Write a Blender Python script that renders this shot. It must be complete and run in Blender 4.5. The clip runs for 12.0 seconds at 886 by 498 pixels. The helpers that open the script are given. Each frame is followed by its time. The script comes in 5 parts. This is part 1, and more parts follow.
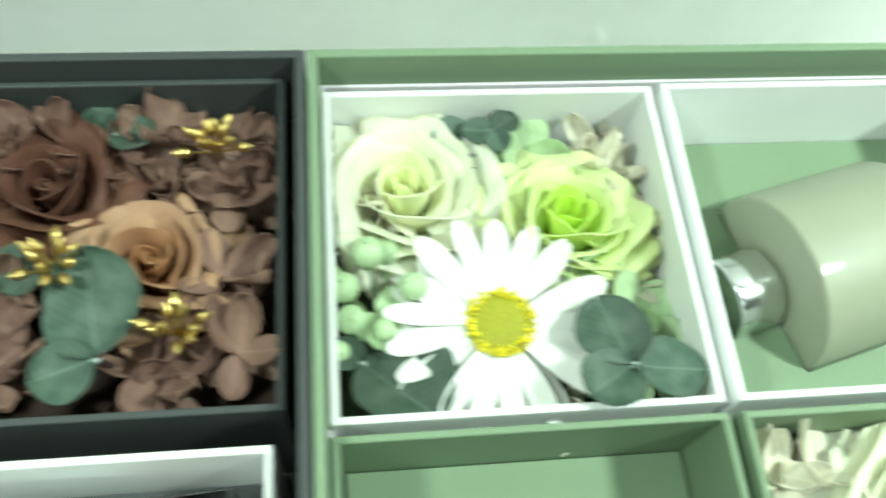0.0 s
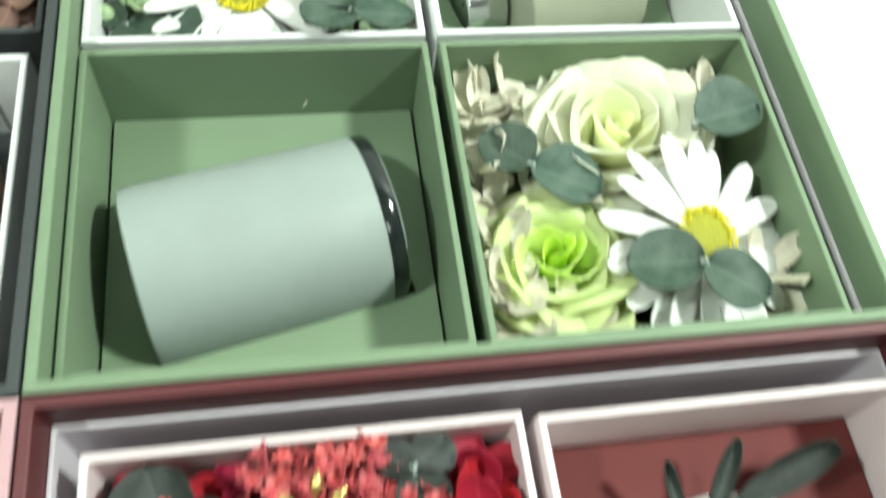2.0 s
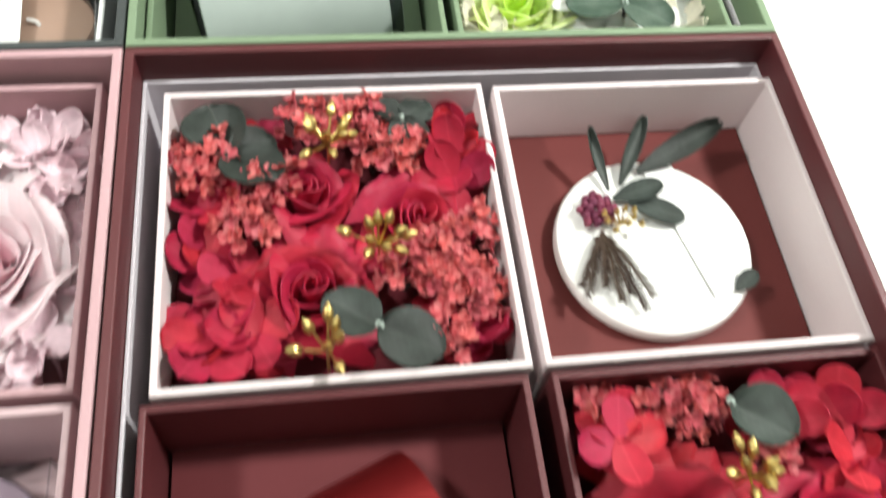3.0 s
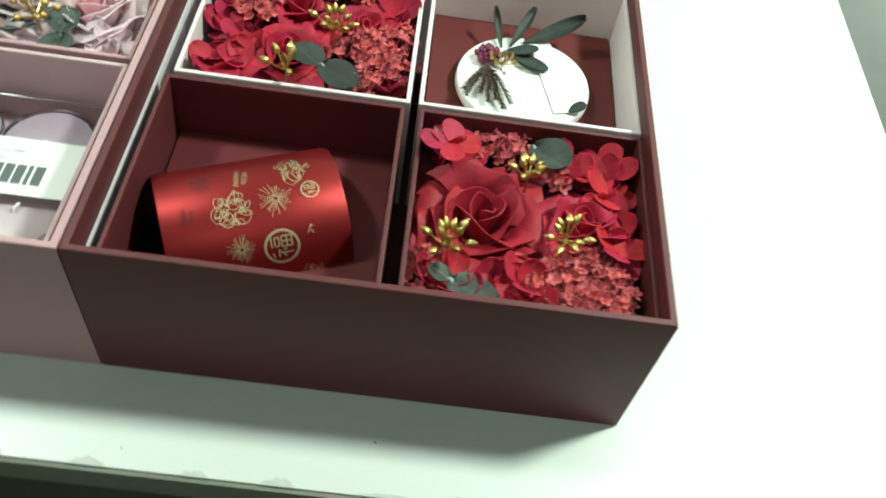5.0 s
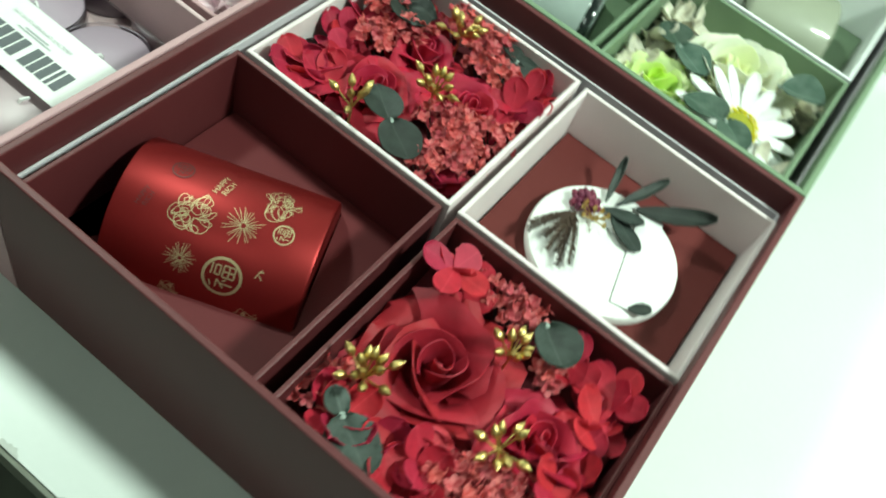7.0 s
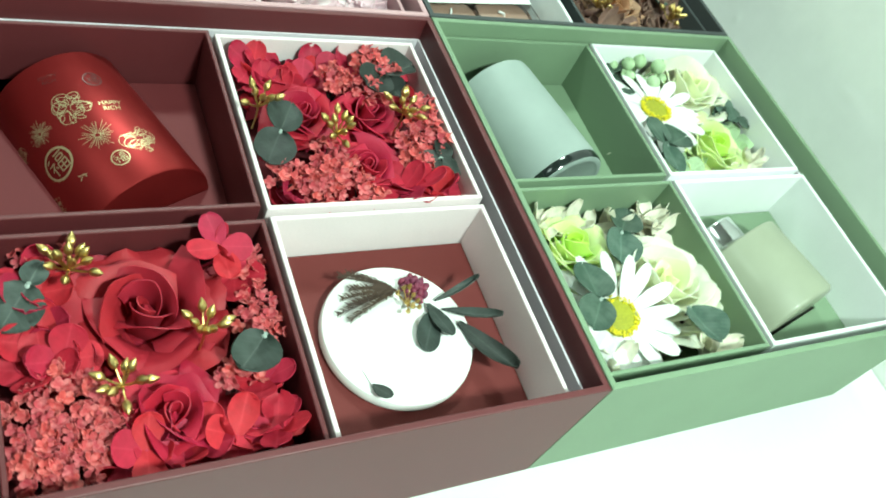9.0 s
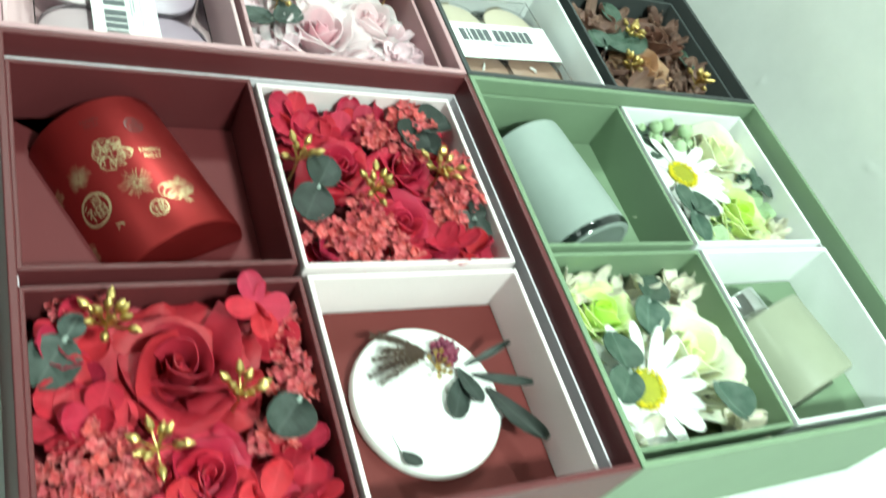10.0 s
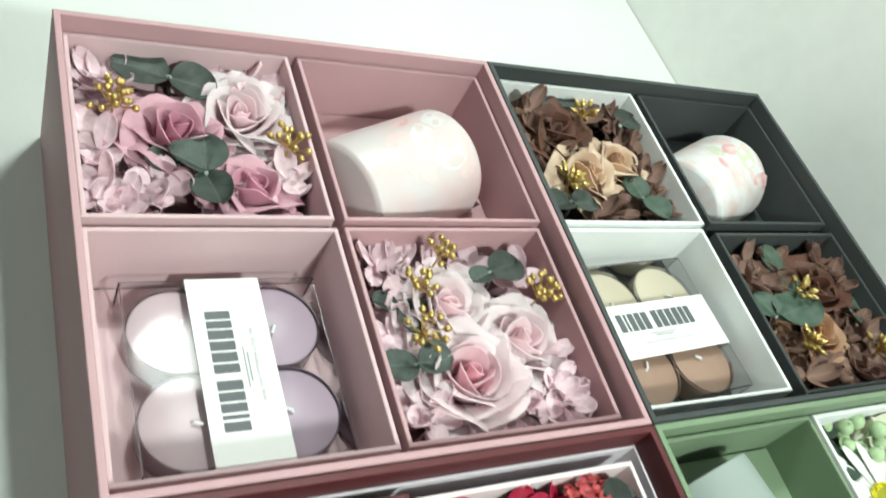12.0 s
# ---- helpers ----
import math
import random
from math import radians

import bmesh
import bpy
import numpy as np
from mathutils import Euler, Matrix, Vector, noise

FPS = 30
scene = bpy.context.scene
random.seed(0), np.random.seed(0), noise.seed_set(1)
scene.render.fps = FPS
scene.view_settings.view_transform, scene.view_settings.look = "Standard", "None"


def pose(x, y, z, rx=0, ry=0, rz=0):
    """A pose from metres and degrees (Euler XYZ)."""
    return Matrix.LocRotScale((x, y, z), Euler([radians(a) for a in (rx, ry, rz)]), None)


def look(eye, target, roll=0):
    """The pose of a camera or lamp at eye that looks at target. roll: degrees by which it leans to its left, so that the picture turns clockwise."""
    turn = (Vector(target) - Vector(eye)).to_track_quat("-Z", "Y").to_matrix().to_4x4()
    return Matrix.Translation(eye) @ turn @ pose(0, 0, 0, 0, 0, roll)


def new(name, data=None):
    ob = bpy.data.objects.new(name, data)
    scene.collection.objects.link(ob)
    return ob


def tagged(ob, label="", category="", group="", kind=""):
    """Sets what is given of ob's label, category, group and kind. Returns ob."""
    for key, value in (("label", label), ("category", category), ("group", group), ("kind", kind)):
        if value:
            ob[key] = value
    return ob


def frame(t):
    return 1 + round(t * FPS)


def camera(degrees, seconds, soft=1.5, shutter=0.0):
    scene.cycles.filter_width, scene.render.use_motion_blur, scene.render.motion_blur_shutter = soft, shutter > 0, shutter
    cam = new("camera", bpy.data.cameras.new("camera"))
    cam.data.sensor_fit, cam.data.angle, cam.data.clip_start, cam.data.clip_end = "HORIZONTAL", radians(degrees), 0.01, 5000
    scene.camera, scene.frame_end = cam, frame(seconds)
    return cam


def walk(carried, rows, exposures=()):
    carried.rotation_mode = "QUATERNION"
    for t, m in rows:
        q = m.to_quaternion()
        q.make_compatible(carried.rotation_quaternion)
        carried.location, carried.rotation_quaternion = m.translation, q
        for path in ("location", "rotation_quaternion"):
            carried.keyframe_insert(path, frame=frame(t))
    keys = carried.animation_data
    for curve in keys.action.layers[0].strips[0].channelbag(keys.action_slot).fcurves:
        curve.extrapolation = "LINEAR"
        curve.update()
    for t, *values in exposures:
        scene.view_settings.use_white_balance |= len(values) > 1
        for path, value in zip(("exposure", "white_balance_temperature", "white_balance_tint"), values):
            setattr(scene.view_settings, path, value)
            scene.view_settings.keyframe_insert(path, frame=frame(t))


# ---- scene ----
cam = camera(55.1, 12.0, 1.8, 0.6)
PATH = [
    (0, (0.011, 0.057, 0.303), (0.233, 0.956, -1.469), 10.1),
    (0.5, (0.059, 0.054, 0.295), (0.33, 0.928, -1.483), 11.8),
    (1, (0.078, 0.031, 0.288), (0.398, 0.925, -1.472), 13.9),
    (1.5, (0.075, -0.015, 0.287), (0.403, 0.913, -1.455), 13.7),
    (2, (0.069, -0.077, 0.294), (0.397, 0.847, -1.449), 13.4),
    (2.5, (0.061, -0.143, 0.298), (0.387, 0.817, -1.426), 12.5),
    (3, (0.063, -0.215, 0.314), (0.345, 0.761, -1.409), 10.6),
    (3.5, (0.057, -0.258, 0.312), (0.348, 0.747, -1.392), 10.7),
    (3.7, (0.057, -0.277, 0.318), (0.342, 0.742, -1.379), 10.5),
    (5.3, (0.145, -0.435, 0.36), (0.194, 0.815, -1.2), 13.1),
    (5.5, (0.153, -0.433, 0.361), (0.177, 0.822, -1.196), 15.2),
    (6, (0.162, -0.398, 0.347), (0.101, 0.868, -1.2), 18.9),
    (6.5, (0.178, -0.366, 0.338), (0.0, 0.871, -1.224), 21.9),
    (6.7, (0.181, -0.356, 0.339), (-0.051, 0.848, -1.241), 23.4),
    (8.3, (0.296, -0.252, 0.352), (-0.532, 0.699, -1.2), 27.6),
    (8.5, (0.31, -0.248, 0.361), (-0.556, 0.711, -1.165), 29.0),
    (9, (0.343, -0.238, 0.367), (-0.621, 0.729, -1.095), 31.3),
    (9.5, (0.35, -0.246, 0.374), (-0.656, 0.725, -1.056), 33.1),
    (10, (0.32, -0.255, 0.368), (-0.681, 0.739, -1.05), 34.2),
    (10.5, (0.251, -0.259, 0.374), (-0.745, 0.742, -1.043), 34.6),
    (11, (0.188, -0.268, 0.375), (-0.815, 0.732, -1.037), 34.4),
    (11.5, (0.133, -0.275, 0.376), (-0.863, 0.72, -1.043), 34.6),
    (12, (0.103, -0.279, 0.374), (-0.903, 0.715, -1.041), 34.4),
]
EXPOSURES = [(0.0, 1.02, 6400, -4), (1.0, 0.80, 6450, 1), (2.0, 0.94, 6600, 9), (2.5, 0.90, 6700, 14), (3.0, 0.97, 6800, 20), (3.5, 1.16, 7000, 28), (5.5, 0.60, 6500, -7), (6.5, 0.56, 6500, -7), (8.5, 0.95, 6200, -9), (9.5, 1.00, 6200, -9), (10.5, 1.10, 6300, -1), (11.2, 1.03, 6500, 4), (12.0, 0.80, 6500, 9)]
walk(cam, [(t, look(eye, target, roll)) for t, eye, target, roll in PATH], EXPOSURES)

# ---- world and light ----
world = bpy.data.worlds.new("room_air")
world.use_nodes = True
world.node_tree.nodes["Background"].inputs[0].default_value = (0.9, 1.0, 0.95, 1)
world.node_tree.nodes["Background"].inputs[1].default_value = 0.05
scene.world = world


def panel_lamp(name, x, y, z, target, w, h, watts, colour):
    d = bpy.data.lights.new(name, "AREA")
    d.shape, d.size, d.size_y, d.energy, d.color = "ELLIPSE", w, h, watts, colour
    ob = new(name, d)
    ob.matrix_world = look((x, y, z), target)
    return ob


LAMP = (0.90, 1.0, 0.94)
panel_lamp("lamp_light", -0.52, 0.0, 0.88, (-0.40, 0.0, 0), 0.12, 0.12, 4.0, LAMP)
panel_lamp("lamp_light", 0.70, 0.0, 0.88, (0.55, 0.0, 0), 0.12, 0.12, 7.9, LAMP)
# broad unseen fill, added far in front to lift the shaded sides
panel_lamp("lamp_light", 0.10, -1.40, 1.74, (0.10, -1.40, 0), 1.0, 0.6, 4.0, LAMP)


# ---- materials ----
def tint(c, k):
    return tuple(min(1.0, v * k) for v in c[:3]) + (1,)


def make(name, colour, rough=0.6, metal=0.0, grain=600.0, vary=0.12, bump=0.15, scale2=25.0, vary2=0.10, through_light=0.0,
         coat=0.0, per_object=0.0, soft_light=0.0, second=None, inner=None, veins=None, spec=0.5):
    """Noise at two scales, fine relief, and where asked a tint by object and some light passing through."""
    m = bpy.data.materials.new(name)
    m.use_nodes = True
    nt = m.node_tree
    n, l = nt.nodes, nt.links
    p = n["Principled BSDF"]
    co = n.new("ShaderNodeTexCoord")
    n1 = n.new("ShaderNodeTexNoise"); n1.inputs["Scale"].default_value = grain; n1.inputs["Detail"].default_value = 4
    n2 = n.new("ShaderNodeTexNoise"); n2.inputs["Scale"].default_value = scale2; n2.inputs["Detail"].default_value = 3
    l.new(co.outputs["Object"], n1.inputs["Vector"]); l.new(co.outputs["Object"], n2.inputs["Vector"])
    m1 = n.new("ShaderNodeMix"); m1.data_type = "RGBA"
    m1.inputs[6].default_value, m1.inputs[7].default_value = tint(colour, 1 - vary), tint(colour, 1 + vary)
    l.new(n1.outputs["Fac"], m1.inputs[0])
    m2 = n.new("ShaderNodeMix"); m2.data_type = "RGBA"
    ramp = n.new("ShaderNodeMapRange"); ramp.inputs[1].default_value, ramp.inputs[2].default_value = 0.4, 0.7
    l.new(n2.outputs["Fac"], ramp.inputs[0])
    l.new(ramp.outputs[0], m2.inputs[0])
    l.new(m1.outputs[2], m2.inputs[6])
    if second:
        m2.inputs[7].default_value = (*second, 1)
    else:
        dark = n.new("ShaderNodeMix"); dark.data_type = "RGBA"; dark.blend_type = "MULTIPLY"; dark.inputs[0].default_value = 1
        dark.inputs[7].default_value = (1 - vary2, 1 - vary2, 1 - vary2, 1)
        l.new(m1.outputs[2], dark.inputs[6])
        l.new(dark.outputs[2], m2.inputs[7])
    last = m2.outputs[2]
    if inner:  # pigment deepens towards the heart of the flower
        sp = n.new("ShaderNodeVectorMath"); sp.operation = "MULTIPLY"; sp.inputs[1].default_value = (1, 1, 0)
        ln = n.new("ShaderNodeVectorMath"); ln.operation = "LENGTH"
        rr = n.new("ShaderNodeMapRange"); rr.inputs[1].default_value, rr.inputs[2].default_value = 0.004, 0.015
        mi = n.new("ShaderNodeMix"); mi.data_type = "RGBA"; mi.inputs[6].default_value = (*inner, 1)
        l.new(co.outputs["Object"], sp.inputs[0]); l.new(sp.outputs[0], ln.inputs[0]); l.new(ln.outputs["Value"], rr.inputs[0])
        l.new(rr.outputs[0], mi.inputs[0]); l.new(last, mi.inputs[7])
        last = mi.outputs[2]
    if veins:  # a pale midrib along x, and side veins that run out from it
        sx = n.new("ShaderNodeSeparateXYZ"); l.new(co.outputs["Object"], sx.inputs[0])

        def calc(op, a, c=None):
            q = n.new("ShaderNodeMath"); q.operation = op
            for k, w in enumerate((a, c)):
                if w is None:
                    continue
                if isinstance(w, (int, float)):
                    q.inputs[k].default_value = w
                else:
                    l.new(w, q.inputs[k])
            return q.outputs[0]
        ay = calc("ABSOLUTE", sx.outputs[1])
        rib = calc("POWER", 2.718, calc("MULTIPLY", ay, -3500.0))
        run = calc("SUBTRACT", sx.outputs[0], calc("MULTIPLY", ay, 0.75))
        side = calc("POWER", calc("ABSOLUTE", calc("SINE", calc("MULTIPLY", run, 1150.0))), 14.0)
        both = calc("MINIMUM", calc("ADD", calc("MULTIPLY", rib, 0.7), calc("MULTIPLY", side, 0.10)), 1.0)
        mv = n.new("ShaderNodeMix"); mv.data_type = "RGBA"; mv.inputs[7].default_value = (*veins, 1)
        l.new(both, mv.inputs[0]); l.new(last, mv.inputs[6])
        last = mv.outputs[2]
    if per_object:
        oi = n.new("ShaderNodeObjectInfo")
        hs = n.new("ShaderNodeHueSaturation")
        mr = n.new("ShaderNodeMapRange"); mr.inputs[3].default_value, mr.inputs[4].default_value = 1 - per_object, 1 + per_object
        mh = n.new("ShaderNodeMapRange"); mh.inputs[3].default_value, mh.inputs[4].default_value = 0.5 - 0.05 * per_object, 0.5 + 0.05 * per_object
        l.new(oi.outputs["Random"], mr.inputs[0]); l.new(oi.outputs["Random"], mh.inputs[0])
        l.new(mr.outputs[0], hs.inputs["Value"]); l.new(mh.outputs[0], hs.inputs["Hue"])
        l.new(last, hs.inputs["Color"])
        last = hs.outputs["Color"]
    l.new(last, p.inputs["Base Color"])
    p.inputs["Roughness"].default_value, p.inputs["Metallic"].default_value = rough, metal
    p.inputs["Coat Weight"].default_value = coat
    p.inputs["Specular IOR Level"].default_value = spec
    p.inputs["Coat Roughness"].default_value = 0.08
    if soft_light:
        p.inputs["Subsurface Weight"].default_value = soft_light
        p.inputs["Subsurface Radius"].default_value = (1.0, 0.85, 0.85)
        p.inputs["Subsurface Scale"].default_value = 0.002
    if bump:
        b = n.new("ShaderNodeBump"); b.inputs["Strength"].default_value = bump; b.inputs["Distance"].default_value = 0.0004
        l.new(n1.outputs["Fac"], b.inputs["Height"]); l.new(b.outputs[0], p.inputs["Normal"])
    if through_light:
        tr = n.new("ShaderNodeBsdfTranslucent"); mx = n.new("ShaderNodeMixShader"); mx.inputs[0].default_value = through_light
        l.new(last, tr.inputs["Color"])
        l.new(p.outputs[0], mx.inputs[1]); l.new(tr.outputs[0], mx.inputs[2])
        l.new(mx.outputs[0], n["Material Output"].inputs["Surface"])
    return m


def glass(name, colour=(1, 1, 1), rough=0.03, ior=1.3):
    m = bpy.data.materials.new(name)
    m.use_nodes = True
    n, l = m.node_tree.nodes, m.node_tree.links
    gl = n.new("ShaderNodeBsdfGlossy"); gl.inputs["Roughness"].default_value = rough
    tr = n.new("ShaderNodeBsdfTransparent"); tr.inputs["Color"].default_value = (*colour, 1)
    fr = n.new("ShaderNodeFresnel"); fr.inputs["IOR"].default_value = ior
    mx = n.new("ShaderNodeMixShader")
    l.new(fr.outputs[0], mx.inputs[0]); l.new(tr.outputs[0], mx.inputs[1]); l.new(gl.outputs[0], mx.inputs[2])
    l.new(mx.outputs[0], n["Material Output"].inputs["Surface"])
    return m


TABLE = make("table_paint", (0.68, 0.71, 0.68), 0.35, grain=300, vary=0.02, scale2=9, vary2=0.03, bump=0.08)
WALL = make("wall_plaster", (0.85, 0.865, 0.825), 0.75, grain=60, vary=0.05, scale2=7, vary2=0.06, bump=0.9)
EDGE = make("raw_edge", (0.20, 0.21, 0.17), 0.8, grain=200, vary=0.2)
CHIP = make("chipped_paint", (0.55, 0.57, 0.53), 0.7, grain=250, vary=0.2)
ROOM = make("room_paint", (0.72, 0.73, 0.70), 0.8, grain=20, vary=0.05)
FLOORM = make("dark_floor", (0.09, 0.10, 0.075), 0.6, grain=40, vary=0.3)
PAPER = dict(spec=0.22, grain=900, vary=0.04, bump=0.12, scale2=30, vary2=0.04)
GREEN = make("green_board", (0.190, 0.265, 0.168), 0.5, **PAPER)
MAROON = make("maroon_board", (0.100, 0.019, 0.022), 0.5, **dict(PAPER, spec=0.45))
MAROON2 = make("maroon_insert", (0.118, 0.022, 0.025), 0.6, **PAPER)
MAROON3 = make("russet_insert", (0.125, 0.026, 0.024), 0.65, **PAPER)
PINK = make("pink_board", (0.50, 0.31, 0.33), 0.5, **PAPER)
PALEPINK = make("pale_pink_board", (0.62, 0.45, 0.47), 0.55, **PAPER)
BLUSHW = make("blush_white_board", (0.76, 0.665, 0.67), 0.55, **PAPER)
GREY = make("grey_board", (0.056, 0.063, 0.063), 0.5, **PAPER)
WHITE = make("white_board", (0.80, 0.82, 0.81), 0.5, **PAPER)
LILAC = make("lilac_lining", (0.66, 0.62, 0.66), 0.6, **PAPER)
PALE_PET = dict(rough=0.6, grain=500, vary=0.05, bump=0.25, scale2=90, vary2=0.08, through_light=0.42, soft_light=0.6, per_object=0.06)
PET = dict(spec=0.3, rough=0.55, grain=500, vary=0.06, bump=0.3, scale2=90, vary2=0.12, through_light=0.12, soft_light=0.35, per_object=0.08)
ROSE_RED = make("rose_red", (0.44, 0.014, 0.044), **PET)
ROSE_RED_BIG = make("rose_scarlet", (0.37, 0.017, 0.034), **PET)
ROSE_WHITE = make("rose_cream_green", (0.96, 0.98, 0.80), inner=(0.93, 0.97, 0.62), **PALE_PET)
ROSE_LIME = make("rose_lime", (0.86, 0.94, 0.52), inner=(0.66, 0.88, 0.13), **PALE_PET)
ROSE_MAUVE = make("rose_mauve", (0.66, 0.38, 0.45), inner=(0.58, 0.26, 0.35), **PET)
ROSE_PINK = make("rose_pale_pink", (0.95, 0.84, 0.86), inner=(0.94, 0.74, 0.78), **PALE_PET)
ROSE_BLUSH = make("rose_blush", (0.95, 0.81, 0.84), inner=(0.91, 0.58, 0.65), **PALE_PET)
ROSE_BROWN = make("rose_brown", (0.13, 0.058, 0.038), **PET)
ROSE_BEIGE = make("rose_beige", (0.68, 0.50, 0.37), inner=(0.62, 0.40, 0.26), **PET)
ROSE_TAN = make("rose_tan", (0.42, 0.25, 0.155), inner=(0.35, 0.17, 0.08), **PET)
HYD = dict(spec=0.3, rough=0.6, grain=350, vary=0.12, bump=0.4, scale2=150, vary2=0.2, through_light=0.15, soft_light=0.15, per_object=0.14)
HYD_RED = make("hydrangea_red", (0.49, 0.019, 0.050), veins=(0.560, 0.040, 0.076), **HYD)
HYD_CREAM = make("hydrangea_cream", (0.85, 0.81, 0.66), veins=(0.87, 0.83, 0.66), **HYD)
HYD_MINT = make("hydrangea_mint", (0.46, 0.62, 0.36), veins=(0.535, 0.714, 0.423), **HYD)
HYD_BLUSH = make("hydrangea_blush", (0.91, 0.68, 0.74), veins=(0.983, 0.770, 0.838), **HYD)
HYD_BROWN = make("hydrangea_brown", (0.25, 0.148, 0.115), veins=(0.334, 0.205, 0.166), **HYD)
STAR = make("star_coral", (0.58, 0.072, 0.085), rough=0.7, grain=700, vary=0.2, bump=0.3, scale2=420, second=(0.76, 0.23, 0.23), through_light=0.25, per_object=0.12)
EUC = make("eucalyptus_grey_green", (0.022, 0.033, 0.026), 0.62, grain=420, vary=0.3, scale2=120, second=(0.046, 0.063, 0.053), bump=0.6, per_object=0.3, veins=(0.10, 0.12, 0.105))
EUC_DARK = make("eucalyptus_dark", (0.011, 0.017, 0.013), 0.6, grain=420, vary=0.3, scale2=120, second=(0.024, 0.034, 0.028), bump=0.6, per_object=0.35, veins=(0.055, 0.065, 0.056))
EUC_GREEN = make("eucalyptus_green", (0.031, 0.066, 0.043), 0.62, grain=420, vary=0.3, scale2=120, second=(0.072, 0.110, 0.082), bump=0.6, per_object=0.25, veins=(0.13, 0.19, 0.145))
GLAND = make("pale_leaf_joint", (0.30, 0.36, 0.32), 0.6)
STEM = make("green_stem", (0.10, 0.16, 0.06), 0.6)
DARK_STEM = make("dark_stem", (0.035, 0.02, 0.018), 0.7)
GOLD = make("gold_paint", (0.60, 0.45, 0.17), 0.38, metal=1.0, grain=300, vary=0.2, bump=0.2)
DAISY = make("daisy_white", (0.84, 0.85, 0.80), rough=0.6, grain=300, vary=0.03, bump=0.3, through_light=0.1, soft_light=0.5, per_object=0.04)
DAISY_EYE = make("daisy_eye", (0.30, 0.30, 0.015), 0.7, grain=700, vary=0.3, bump=0.8)
DAISY_RING = make("daisy_ring", (0.75, 0.64, 0.02), 0.7, grain=700, vary=0.2)
BERRY = make("green_berry", (0.40, 0.54, 0.31), 0.45, grain=250, vary=0.12, bump=0.15, scale2=120, vary2=0.2)
CANDLE = make("white_wax", (0.61, 0.56, 0.56), 0.35, grain=120, vary=0.02, bump=0.05, scale2=30, second=(0.66, 0.50, 0.49))
CANDLE_PINK = make("marbled_wax", (0.70, 0.71, 0.71), 0.35, grain=60, vary=0.02, scale2=60, second=(0.64, 0.50, 0.47))
PETAL_INLAY = make("petal_under_wax", (0.62, 0.33, 0.34), 0.3, grain=200, vary=0.2, scale2=90, second=(0.80, 0.66, 0.64))
PALE_INLAY = make("pale_petal_under_wax", (0.73, 0.57, 0.56), 0.3, grain=200, vary=0.1)
LEAF_INLAY = make("pale_leaf_under_wax", (0.60, 0.62, 0.47), 0.3, grain=200, vary=0.1)
CELADON = make("celadon_glaze", (0.285, 0.335, 0.310), 0.58, grain=250, vary=0.02, bump=0.02)
BLACK = make("black_glass", (0.012, 0.017, 0.016), 0.12, grain=100, vary=0.05, bump=0.0, coat=0.5)
KHAKI = make("sage_lacquer", (0.285, 0.305, 0.222), 0.5, grain=250, vary=0.02, bump=0.02, coat=0.35)
CHROME = make("brushed_chrome", (0.72, 0.74, 0.74), 0.16, metal=1.0, grain=500, vary=0.05, bump=0.05)
TIN = make("red_tin", (0.25, 0.016, 0.017), 0.44, metal=0.72, grain=900, vary=0.05, bump=0.05)
FOIL = make("gold_foil", (0.62, 0.50, 0.29), 0.42, metal=0.75, grain=600, vary=0.1, bump=0.1)
FOIL_DARK = make("dark_print", (0.10, 0.012, 0.012), 0.4)
SOAP = make("white_plaster", (0.82, 0.83, 0.80), 0.5, grain=300, vary=0.02, bump=0.1)
PAPERW = make("white_paper", (0.80, 0.81, 0.79), 0.55, grain=700, vary=0.02, bump=0.1)
INK = make("grey_ink", (0.10, 0.11, 0.12), 0.6)
PALEINK = make("pale_ink", (0.35, 0.36, 0.38), 0.6)
WAX_PALE = make("pale_lilac_wax", (0.52, 0.41, 0.44), 0.4, grain=90, vary=0.03, bump=0.05)
WAX_LILAC = make("lilac_wax", (0.40, 0.31, 0.38), 0.4, grain=90, vary=0.03, bump=0.05)
WAX_CREAM = make("cream_wax", (0.54, 0.48, 0.37), 0.4, grain=90, vary=0.03, bump=0.05)
WAX_TAN = make("tan_wax", (0.34, 0.22, 0.165), 0.4, grain=90, vary=0.03, bump=0.05)
ACETATE = glass("clear_acetate", (0.97, 0.97, 0.97), 0.06, 1.14)
CUP = glass("thin_cup_plastic", (0.9, 0.9, 0.91), 0.1, 1.4)
PURPLE = make("plum_bud", (0.16, 0.022, 0.055), 0.6, grain=500, vary=0.2, per_object=0.2)
SPRIG = make("dried_brown_sprig", (0.050, 0.028, 0.016), 0.8, grain=600, vary=0.3, per_object=0.2)
MOSS = {"red": make("dark_red_base", (0.13, 0.010, 0.018), 0.9, grain=200, vary=0.4, bump=0.8),
        "green": make("dark_green_base", (0.13, 0.16, 0.08), 0.9, grain=200, vary=0.4, bump=0.8),
        "pink": make("dusty_pink_base", (0.30, 0.17, 0.18), 0.9, grain=200, vary=0.3, bump=0.8),
        "brown": make("dark_brown_base", (0.035, 0.020, 0.014), 0.9, grain=200, vary=0.4, bump=0.8)}
BAG = make("cloudy_plastic", (0.40, 0.42, 0.38), 0.4, grain=80, vary=0.2, through_light=0.3)


# ---- mesh helpers ----
def mesh(name, verts, faces, mat, smooth=True):
    me = bpy.data.meshes.new(name)
    me.from_pydata([tuple(v) for v in verts], [], faces)
    me.materials.append(mat)
    if smooth:
        me.shade_smooth()
        me.set_sharp_from_angle(angle=radians(38))
    me.update()
    return me


def put(name, me, parent=None, m=None, label=""):
    ob = new(name, me)
    if parent:
        ob.parent = parent
    if m is not None:
        ob.matrix_basis = m
    if label:
        ob["label"] = label
    return ob


